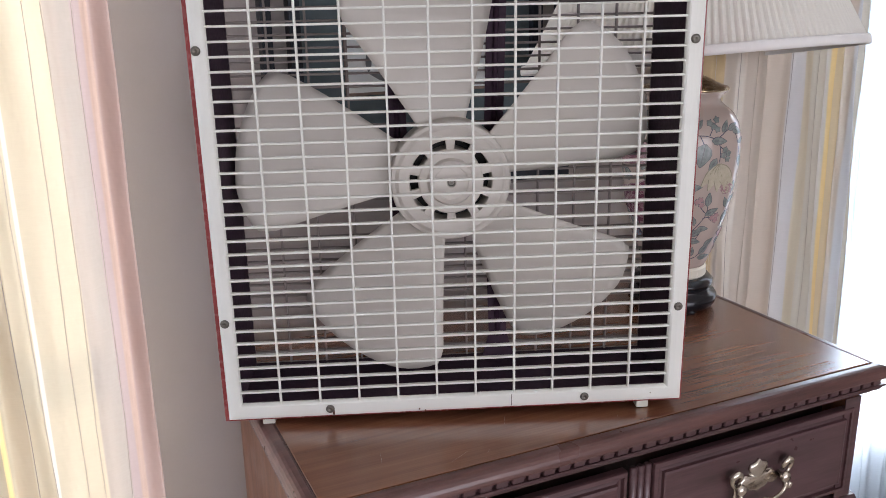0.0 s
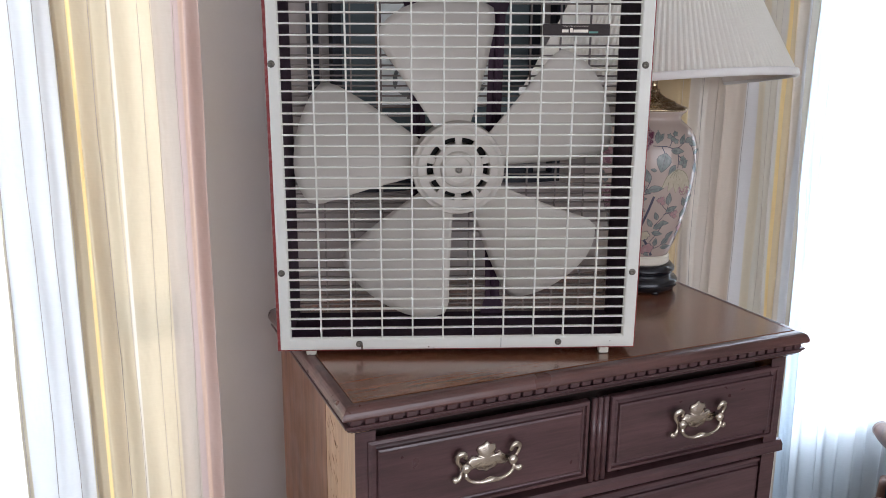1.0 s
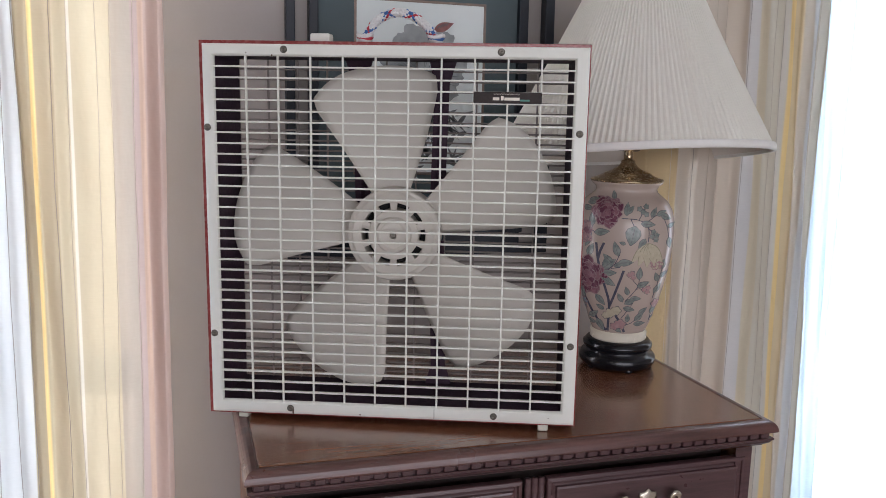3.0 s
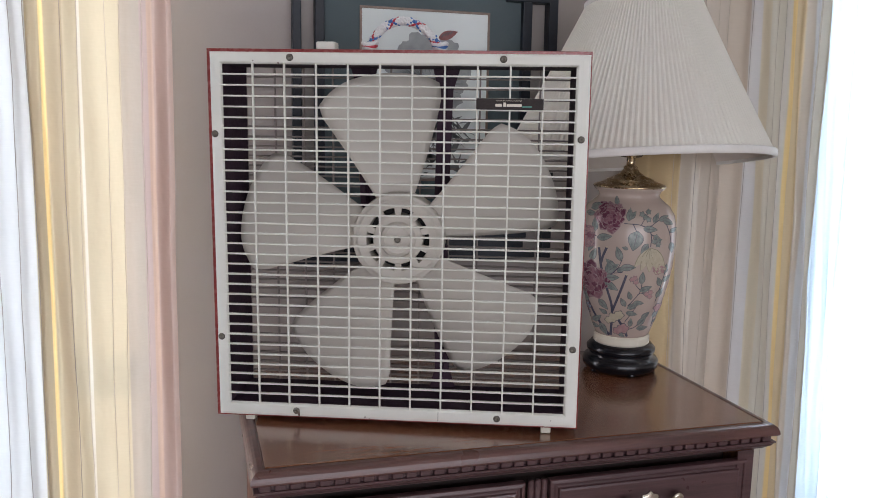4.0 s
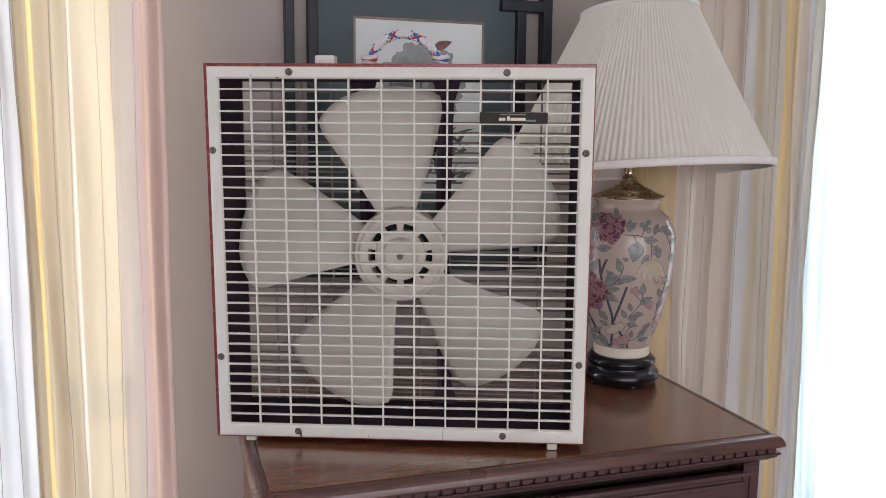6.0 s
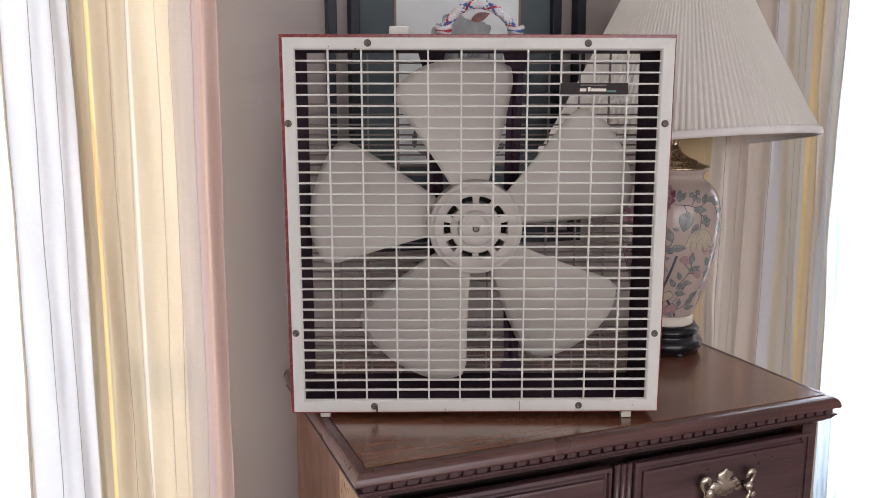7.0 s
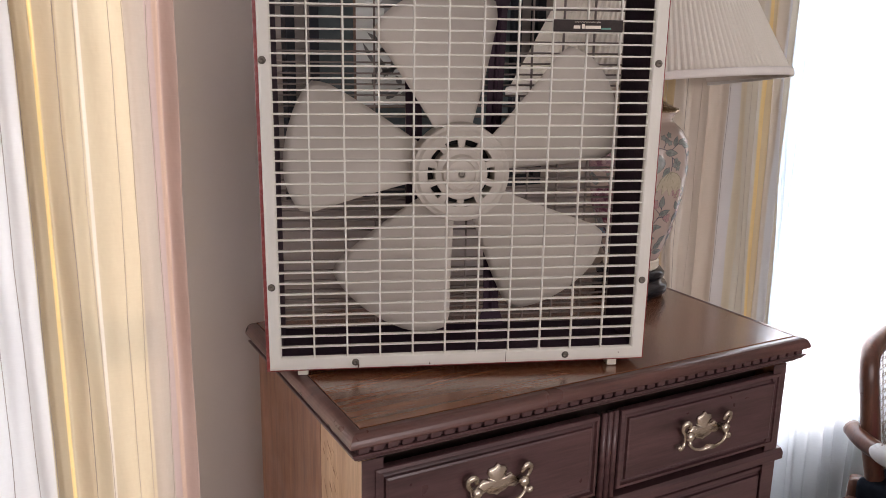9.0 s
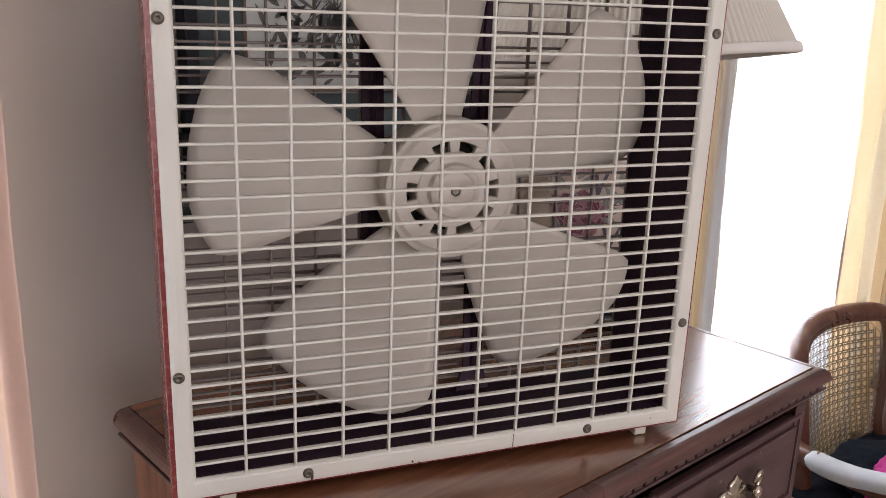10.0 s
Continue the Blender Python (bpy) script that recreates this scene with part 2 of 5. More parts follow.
MAGENTA = surface("magenta_cloth", (0.42, 0.02, 0.16), (0.55, 0.035, 0.23), 40, (0.8, 0.95), 0, 0.3, fine=500)
SHADE = cloth("shade_linen", [(0, (0.89, 0.86, 0.78)), (1, (0.89, 0.86, 0.78))], -1, 1, 0.22, rough_noise=0.06)
SHADE_TRIM = surface("shade_binding", (0.74, 0.72, 0.68), (0.79, 0.77, 0.73), 40, (0.8, 0.9), 0, 0.2, fine=500)
# Stripe colours; D also holds the sun's glow, G the duller overlapped cloth.
W, C, D = (0.67, 0.665, 0.64), (0.51, 0.425, 0.295), (0.63, 0.56, 0.40)
P, Y, G = (0.48, 0.365, 0.315), (0.90, 0.67, 0.31), (0.48, 0.425, 0.35)


def stripes(bands):
    """Ramp stops from (end, colour) bands, with sharp changes."""
    stops, at = [], 0.0
    for end, colour in bands:
        stops += [(at + 0.002, colour), (end - 0.002, colour)]
        at = end
    return stops


LX0, LX1 = -0.235, 0.074
CURTAIN_L = cloth("striped_curtain_a", stripes([(0.022, (0.52, 0.44, 0.32)), (0.318, W), (0.385, C), (0.402, Y), (0.492, C), (0.565, D), (0.580, (0.78, 0.74, 0.64)), (0.765, D), (0.860, G), (0.895, (0.50, 0.40, 0.36)), (0.922, (0.57, 0.42, 0.33)), (1.0, P)]), LX0, LX1, 0.30, rough_noise=0.05)
RX0, RX1 = 0.995, 1.382
W2, C2, P2, D2, GOLD = (0.69, 0.625, 0.545), (0.71, 0.62, 0.465), (0.62, 0.525, 0.430), (0.78, 0.61, 0.38), (0.58, 0.44, 0.26)
right_bands = [(1.047, GOLD), (1.085, W2), (1.132, (0.65, 0.57, 0.485)), (1.183, P2), (1.203, (0.68, 0.64, 0.61)), (1.230, C2), (1.259, (0.69, 0.63, 0.52)), (1.279, W2), (1.289, (0.92, 0.68, 0.32)), (1.320, D2), (1.330, P2), (1.345, (0.74, 0.74, 0.74)), (1.364, (0.69, 0.64, 0.54)), (1.382, (0.58, 0.52, 0.42))]
CURTAIN_R = cloth("striped_curtain_b", stripes([((x - RX0) / (RX1 - RX0), c) for x, c in right_bands]), RX0, RX1, 0.36, rough_noise=0.06)
CURTAIN_R2 = cloth("striped_curtain_c", stripes([(0.2, D2), (0.4, C2), (0.6, D2), (1.0, GOLD)]), 2.07, 2.42, 0.26, rough_noise=0.1)
SHEER = cloth("white_sheer", [(0, (0.60, 0.71, 0.78)), (1, (0.60, 0.71, 0.78))], -2, 3, 0.62, clear=0.14, rough_noise=0.08)


# ---- mesh helpers ----
def part(name, bm, mat, parent=None, label="", smooth=False):
    """Links a bmesh as one mesh object under a thing or part."""
    bmesh.ops.recalc_face_normals(bm, faces=bm.faces)
    me = bpy.data.meshes.new(name)
    bm.to_mesh(me)
    bm.free()
    me.materials.append(mat)
    if smooth:
        me.polygons.foreach_set("use_smooth", [True] * len(me.polygons))
    ob = new(name, me)
    ob.parent = parent
    if label:
        tagged(ob, label)
    return ob


def twin(ob, x=0, y=0, z=0):
    """Another object on the same mesh, moved."""
    o = new(ob.name.split(".")[0], ob.data)
    o.parent = ob.parent
    o.location = (ob.location[0] + x, ob.location[1] + y, ob.location[2] + z)
    return o


def thing(name, m, label, category, group="", kind=""):
    ob = new(name)
    ob.matrix_world = m
    return tagged(ob, label, category, group, kind)


def box(bm, x0, x1, y0, y1, z0, z1, bevel=0.0, seg=2):
    vs = [bm.verts.new((x, y, z)) for z in (z0, z1) for y in (y0, y1) for x in (x0, x1)]
    fs = [bm.faces.new([vs[i] for i in f]) for f in ((0, 2, 3, 1), (4, 5, 7, 6), (0, 1, 5, 4), (2, 6, 7, 3), (0, 4, 6, 2), (1, 3, 7, 5))]
    if bevel:
        es = list({e for f in fs for e in f.edges})
        bmesh.ops.bevel(bm, geom=es, offset=bevel, segments=seg, profile=0.6, affect="EDGES")
    return bm


def boxed(*a, **k):
    return box(bmesh.new(), *a, **k)


def lathe(bm, profile, n=48, m=None, y_axis=False, ends=True):
    """Turns (radius, height) round z, or round y with the height as y."""
    rings = []
    for r, h in profile:
        ring = []
        for i in range(n):
            a = 2 * math.pi * i / n
            p = (r * math.cos(a), h, r * math.sin(a)) if y_axis else (r * math.cos(a), r * math.sin(a), h)
            ring.append(bm.verts.new(m @ Vector(p) if m else p))
        rings.append(ring)
    for a, b in zip(rings, rings[1:]):
        for i in range(n):
            j = (i + 1) % n
            bm.faces.new((a[i], a[j], b[j], b[i]))
    for ring in (rings[0], rings[-1]) if ends else ():
        bm.faces.new(ring)
    return bm


def tube(bm, pts, radius, n=10, cap=True, flat=1.0):
    """A round bar along points; radius may be a list. flat squeezes it across."""
    pts = [Vector(p) for p in pts]
    rad = radius if isinstance(radius, (list, tuple)) else [radius] * len(pts)
    up, rings = None, []
    for i, p in enumerate(pts):
        d = (pts[min(i + 1, len(pts) - 1)] - pts[max(i - 1, 0)]).normalized()
        if up is None:
            up = Vector((0, 0, 1)) if abs(d.z) < 0.9 else Vector((1, 0, 0))
        s = d.cross(up).normalized()
        up = s.cross(d).normalized()
        rings.append([bm.verts.new(p + (s * math.cos(2 * math.pi * k / n) * flat + up * math.sin(2 * math.pi * k / n)) * rad[i]) for k in range(n)])
    for a, b in zip(rings, rings[1:]):
        for k in range(n):
            bm.faces.new((a[k], a[(k + 1) % n], b[(k + 1) % n], b[k]))
    if cap:
        bm.faces.new(rings[0])
        bm.faces.new(rings[-1])
    return bm


def curve_pts(ctrl, n=8):
    """A smooth run of points through control points."""
    c = [Vector(p) for p in ctrl]
    c = [c[0] * 2 - c[1]] + c + [c[-1] * 2 - c[-2]]
    out = []
    for i in range(1, len(c) - 2):
        for k in range(n):
            t = k / n
            a, b, d, e = c[i - 1], c[i], c[i + 1], c[i + 2]
            out.append(0.5 * ((2 * b) + (d - a) * t + (2 * a - 5 * b + 4 * d - e) * t * t + (3 * b - a - 3 * d + e) * t ** 3))
    return out + [c[-2]]


def extrude_x(bm, prof, x0, x1):
    """A closed (y, z) outline drawn out along x."""
    a = [bm.verts.new((x0, y, z)) for y, z in prof]
    b = [bm.verts.new((x1, y, z)) for y, z in prof]
    n = len(prof)
    for i in range(n):
        bm.faces.new((a[i], a[(i + 1) % n], b[(i + 1) % n], b[i]))
    bm.faces.new(a)
    bm.faces.new(b)
    return bm


# ---- the room ----
def wall_with_openings(name, x0, x1, y0, y1, z0, z1, openings):
    bm = bmesh.new()
    at = x0
    for a, b, c, d in sorted(openings):
        box(bm, at, a, y0, y1, z0, z1)
        box(bm, a, b, y0, y1, z0, c)
        box(bm, a, b, y0, y1, d, z1)
        at = b
    box(bm, at, x1, y0, y1, z0, z1)
    bmesh.ops.remove_doubles(bm, verts=bm.verts, dist=1e-5)
    return tagged(part(name, bm, WALL), "warm light grey painted wall", "wall", kind="structure")


X0, X1, Y0, CEIL_Z = -2.3, 3.1, SOUTH_Y, 2.5
wall_with_openings("wall_south", X0 - 0.16, X1 + 0.16, Y0 - 0.16, Y0, 0, CEIL_Z, [WIN_S])
wall_with_openings("wall_north", X0, X1, WALL_Y, WALL_Y + 0.16, 0, CEIL_Z, [WIN_L, WIN_R])
for nm, a in (("wall_west", (X0 - 0.16, X0, Y0, WALL_Y + 0.16, 0, CEIL_Z)), ("wall_east", (X1, X1 + 0.16, Y0, WALL_Y + 0.16, 0, CEIL_Z))):
    tagged(part(nm, boxed(*a), WALL), "warm light grey painted wall", "wall", kind="structure")
tagged(part("floor", boxed(X0, X1, Y0, WALL_Y, -0.1, 0), CARPET), "beige carpeted floor of the room", "floor", kind="structure")
tagged(part("ceiling", boxed(X0 - 0.16, X1 + 0.16, Y0 - 0.16, WALL_Y + 0.16, CEIL_Z, CEIL_Z + 0.12), CEIL), "plain white painted ceiling", "ceiling", kind="structure")
bm = bmesh.new()
box(bm, -400, 400, -400, 800, -0.6, -0.5)
tagged(part("ground", bm, GRASS), "green lawn outside the windows", "ground", kind="structure")
tagged(part("baseboard", extrude_x(bmesh.new(), [(WALL_Y, 0), (WALL_Y - 0.014, 0), (WALL_Y - 0.014, 0.08), (WALL_Y - 0.008, 0.095), (WALL_Y, 0.1)], X0, X1), TRIM), "white painted baseboard along the wall", "baseboard", kind="structure")


def window(name, x0, x1, z0, z1):
    w = tagged(new(name), "white sash window behind sheer curtains", "window", kind="structure")
    y0, y1 = WALL_Y + 0.085, WALL_Y + 0.135
    for n2, a in (("window_frame", (x0, x0 + 0.05, y0, y1, z0, z1)), ("window_frame", (x1 - 0.05, x1, y0, y1, z0, z1)),
                  ("window_frame", (x0 + 0.05, x1 - 0.05, y0, y1, z0, z0 + 0.05)), ("window_frame", (x0 + 0.05, x1 - 0.05, y0, y1, z1 - 0.05, z1)),
                  ("meeting_rail", (x0 + 0.05, x1 - 0.05, y0 - 0.004, y1 - 0.01, (z0 + z1) / 2 - 0.02, (z0 + z1) / 2 + 0.02))):
        part(n2, boxed(*a, bevel=0.004), TRIM, w)
    part("window_sill", boxed(x0 - 0.03, x1 + 0.03, WALL_Y - 0.03, y0, z0 - 0.025, z0, bevel=0.005), TRIM, w)
    return w


window("window_1", *WIN_L)
window("window_2", *WIN_R)


def curtain(name, mat, x0, x1, y, folds, z0=0.03, z1=2.26, seed=1, nx=160, nz=24):
    """A hanging cloth: folds is a list of (share along x, depth towards the room in metres)."""
    rnd = random.Random(seed)
    bm = bmesh.new()
    xs = [f[0] for f in folds]
    ys = [f[1] for f in folds]
    ph = [rnd.uniform(0, 6.28) for _ in range(6)]
    rows = []
    for j in range(nz + 1):
        t = j / nz
        z = z0 + (z1 - z0) * t
        row = []
        for i in range(nx + 1):
            s = i / nx
            k = max(0, min(len(xs) - 2, next((q for q in range(len(xs) - 1) if s <= xs[q + 1]), len(xs) - 2)))
            f = (s - xs[k]) / (xs[k + 1] - xs[k])
            f = f * f * (3 - 2 * f)
            d = ys[k] + (ys[k + 1] - ys[k]) * f
            wob = 0.004 * math.sin(3.1 * z + 9 * s + ph[0]) + 0.0025 * math.sin(7.3 * z + 23 * s + ph[1]) + 0.0015 * math.sin(17 * z + 40 * s + ph[2])
            x = x0 + (x1 - x0) * s + 0.0035 * math.sin(2.3 * z + 7 * s + ph[3]) + 0.0015 * math.sin(8 * z + ph[4] + 16 * s) + 0.0006 * math.sin(23 * z + ph[5] + 31 * s)
            row.append(bm.verts.new((x, y - d + wob, z)))
        rows.append(row)
    for a, b in zip(rows, rows[1:]):
        for i in range(nx):
            bm.faces.new((a[i], a[i + 1], b[i + 1], b[i]))
    return part(name, bm, mat, None, smooth=True)


def seams(parent, mat, src, shares, nx, width=0.0016):
    """Raised stitched seams that run down a curtain at shares of its width."""
    vs = src.data.vertices
    rows = len(vs) // (nx + 1)
    for s in shares:
        bm = bmesh.new()
        i = round(s * nx)
        tube(bm, [Vector(vs[r * (nx + 1) + i].co) + Vector((0, -0.0012, 0)) for r in range(rows)], width, 6)
        part("seam", bm, mat, parent, smooth=True)


SEAM_CLOTH = surface("seam_thread", (0.52, 0.45, 0.37), (0.60, 0.52, 0.43), 200, (0.85, 0.95), 0, 0.1)


SEAM_DARK = surface("dark_seam_thread", (0.33, 0.285, 0.25), (0.42, 0.365, 0.32), 200, (0.85, 0.95), 0, 0.1)


def accordion(n, depth, seed, jitter=0.4):
    r = random.Random(seed)
    out = [(0.0, 0.0)]
    for i in range(1, n):
        out.append(((i + r.uniform(-jitter, jitter)) / n, depth * (r.uniform(0.55, 1.0) if i % 2 else r.uniform(-0.1, 0.35))))
    return out + [(1.0, 0.0)]


left = curtain("curtain", CURTAIN_L, LX0, LX1, 1.125, [(0, 0.004), (0.03, 0.008), (0.131, 0.005), (0.18, 0.009), (0.23, 0.006), (0.275, 0.012), (0.318, 0.010), (0.345, 0.022), (0.39, 0.026), (0.41, 0.014), (0.49, 0.020), (0.57, 0.029), (0.66, 0.034), (0.79, 0.030), (0.905, 0.014), (0.92, 0.006), (0.984, 0.013), (1, -0.100)], seed=3)
tagged(left, "backlit striped cream and gold curtain panel, window glow tinted into bands", "curtain", "curtain panels")
seams(left, SEAM_DARK, left, (0.01, 0.131, 0.23, 0.318, 0.492), 160, 0.0006)
seams(left, SEAM_CLOTH, left, (0.571, 0.70, 0.765, 0.86), 160, 0.0005)
right_folds = [(0.995, -0.10), (1.02, -0.06), (1.045, -0.012), (1.051, 0.008), (1.083, -0.002), (1.090, 0.012), (1.128, 0.014), (1.134, 0.004), (1.160, 0.018), (1.183, 0.010), (1.203, 0.026), (1.230, 0.020), (1.256, 0.026), (1.263, 0.016), (1.285, 0.022), (1.300, 0.024), (1.322, 0.010), (1.337, 0.032), (1.350, 0.016), (1.366, 0.020), (1.382, 0.004)]
right = curtain("curtain", CURTAIN_R, RX0, RX1, 1.137, [((x - RX0) / (RX1 - RX0), d) for x, d in right_folds], seed=7, nx=240)
tagged(right, "striped cream, white and gold curtain beside the window", "curtain", "curtain panels")
seams(right, SEAM_DARK, right, [(x - RX0) / (RX1 - RX0) for x in (1.085, 1.132, 1.183, 1.259)], 240, 0.0005)
seams(right, SEAM_CLOTH, right, [(x - RX0) / (RX1 - RX0) for x in (1.047, 1.110, 1.240, 1.352)], 240, 0.0005)
far = curtain("curtain", CURTAIN_R2, 2.07, 2.42, 1.165, accordion(9, 0.04, 5), seed=9)
tagged(far, "golden cream curtain panel at the window's far side", "curtain", "curtain panels")
for a in ((-1.2, -0.16), (1.36, 2.24)):
    sh = curtain("sheer_curtain", SHEER, a[0], a[1], 1.235, accordion(34, 0.024, 11), seed=13, nx=340)
    if a[0] > 0:
        hem = curtain("hem_fold", SHEER, 1.365, 1.525, 1.218, [(0, 0.0), (0.3, 0.012), (0.62, 0.004), (0.9, 0.012), (1, 0.0)], seed=17, nx=60)
        hem.parent = sh
    tagged(sh, "white sheer curtain glowing in front of the bright window", "sheer curtain", "sheer curtains")
for a, b in ((-1.3, 0.12), (0.97, 2.5)):
    rod = thing("curtain_rod", pose((a + b) / 2, 1.13, 2.27), "white curtain rod on two wall brackets", "curtain rod", "curtain rods")
    h = (b - a) / 2
    part("rod", tube(bmesh.new(), [(-h, 0, 0), (h, 0, 0)], 0.011), TRIM, rod, smooth=True)
    for sx in (-h + 0.04, h - 0.04):
        part("bracket", boxed(sx - 0.01, sx + 0.01, -0.012, WALL_Y - 1.13, -0.02, 0.02, bevel=0.003), TRIM, rod)


# ---- chest of drawers ----
TOP_Z = 1.083
DX0, DX1, DY0, DY1 = 0.1930, 0.9565, 0.735, 1.178   # carcass
chest = thing("chest_of_drawers", pose(0, 0.0227, -0.0149, 1.2, 0, 0), "dark cherry chest of drawers with dentil moulding and brass pulls", "chest of drawers")
# The side's light and shade are split between these two board colours.
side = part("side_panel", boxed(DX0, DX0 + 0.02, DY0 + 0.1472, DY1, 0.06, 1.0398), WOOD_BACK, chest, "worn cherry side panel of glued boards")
part("front_board", boxed(DX0, DX0 + 0.02, DY0, DY0 + 0.1472, 0.06, 1.0398, bevel=0.0012), WOOD_Z, side, "front board, coloured lighter for the window light on it")
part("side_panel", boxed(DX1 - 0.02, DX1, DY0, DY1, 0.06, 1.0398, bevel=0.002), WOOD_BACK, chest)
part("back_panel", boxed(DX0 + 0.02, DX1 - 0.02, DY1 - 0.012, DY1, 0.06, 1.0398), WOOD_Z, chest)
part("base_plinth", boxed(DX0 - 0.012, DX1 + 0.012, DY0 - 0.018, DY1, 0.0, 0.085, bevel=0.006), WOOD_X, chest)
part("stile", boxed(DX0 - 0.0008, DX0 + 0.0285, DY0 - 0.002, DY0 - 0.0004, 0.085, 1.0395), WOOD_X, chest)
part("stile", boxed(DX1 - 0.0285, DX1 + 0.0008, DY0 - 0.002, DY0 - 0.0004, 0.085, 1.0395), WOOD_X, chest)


def moulded(bm, prof, x0, x1, y0, y1, ztop):
    """Steps a three-sided edge down and in: (inset, drop) pairs, square at the back."""
    rings = [[bm.verts.new(p) for p in ((x0 + d, y0 + d, ztop + h), (x1 - d, y0 + d, ztop + h), (x1 - d, y1, ztop + h), (x0 + d, y1, ztop + h))] for d, h in prof]
    for a, b in zip(rings, rings[1:]):
        for i in range(4):
            bm.faces.new((a[i], a[(i + 1) % 4], b[(i + 1) % 4], b[i]))
    bm.faces.new(rings[0])
    bm.faces.new(rings[-1])
    return bm


TX0, TX1, TY0 = 0.1715, 0.9935, 0.7185
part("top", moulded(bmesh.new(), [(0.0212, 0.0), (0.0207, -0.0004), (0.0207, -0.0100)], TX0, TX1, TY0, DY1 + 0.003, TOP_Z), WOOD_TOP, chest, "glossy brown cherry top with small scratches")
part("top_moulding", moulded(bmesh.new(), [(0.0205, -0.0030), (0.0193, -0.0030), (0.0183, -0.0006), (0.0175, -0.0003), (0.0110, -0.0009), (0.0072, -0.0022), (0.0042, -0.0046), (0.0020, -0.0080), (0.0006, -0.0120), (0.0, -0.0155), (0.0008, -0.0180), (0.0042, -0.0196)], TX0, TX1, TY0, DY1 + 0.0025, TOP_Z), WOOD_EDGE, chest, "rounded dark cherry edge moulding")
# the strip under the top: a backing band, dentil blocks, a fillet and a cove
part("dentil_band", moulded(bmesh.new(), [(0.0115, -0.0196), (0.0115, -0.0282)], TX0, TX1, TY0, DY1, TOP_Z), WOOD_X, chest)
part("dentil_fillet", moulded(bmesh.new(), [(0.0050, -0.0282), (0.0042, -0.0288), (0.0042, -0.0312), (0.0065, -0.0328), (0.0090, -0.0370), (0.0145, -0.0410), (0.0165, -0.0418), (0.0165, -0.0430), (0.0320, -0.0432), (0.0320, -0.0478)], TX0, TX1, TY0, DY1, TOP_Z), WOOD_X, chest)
N_DENT = 40
step = (TX1 - TX0 - 0.02) / N_DENT
dent = part("dentil", boxed(0, step * 0.76, 0, 0.0064, 0, 0.0081, bevel=0.0010, seg=1), WOOD_X, chest)
dent.location = (TX0 + 0.0120, TY0 + 0.0052, TOP_Z - 0.0280)
for i in range(1, N_DENT):
    twin(dent, x=i * step)


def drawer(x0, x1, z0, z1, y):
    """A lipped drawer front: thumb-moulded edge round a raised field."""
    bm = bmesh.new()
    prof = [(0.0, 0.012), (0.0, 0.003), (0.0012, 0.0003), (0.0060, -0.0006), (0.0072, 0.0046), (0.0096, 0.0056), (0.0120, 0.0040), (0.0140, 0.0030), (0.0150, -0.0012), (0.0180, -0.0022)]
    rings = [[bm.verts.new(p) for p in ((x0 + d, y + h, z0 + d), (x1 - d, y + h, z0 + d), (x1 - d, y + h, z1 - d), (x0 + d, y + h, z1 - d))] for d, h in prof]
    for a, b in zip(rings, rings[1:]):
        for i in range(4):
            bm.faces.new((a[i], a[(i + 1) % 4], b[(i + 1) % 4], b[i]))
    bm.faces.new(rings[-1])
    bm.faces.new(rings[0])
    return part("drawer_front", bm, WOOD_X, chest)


def outline_plate(pts, y0, y1):
    bm = bmesh.new()
    a = [bm.verts.new((x, y0, z)) for x, z in pts]
    b = [bm.verts.new((x, y1, z)) for x, z in pts]
    for i in range(len(pts)):
        j = (i + 1) % len(pts)
        bm.faces.new((a[i], a[j], b[j], b[i]))
    cx, cz = sum(p[0] for p in pts) / len(pts), sum(p[1] for p in pts) / len(pts)
    c = [bm.verts.new((cx + (x - cx) * 0.86, y0 - 0.0014, cz + (z - cz) * 0.86)) for x, z in pts]
    mid = bm.verts.new((cx, y0 - 0.0019, cz))
    for i in range(len(pts)):
        j = (i + 1) % len(pts)
        bm.faces.new((a[i], a[j], c[j], c[i]))
        bm.faces.new((c[i], c[j], mid))
    bmesh.ops.triangulate(bm, faces=[bm.faces.new(b)])
    return bm


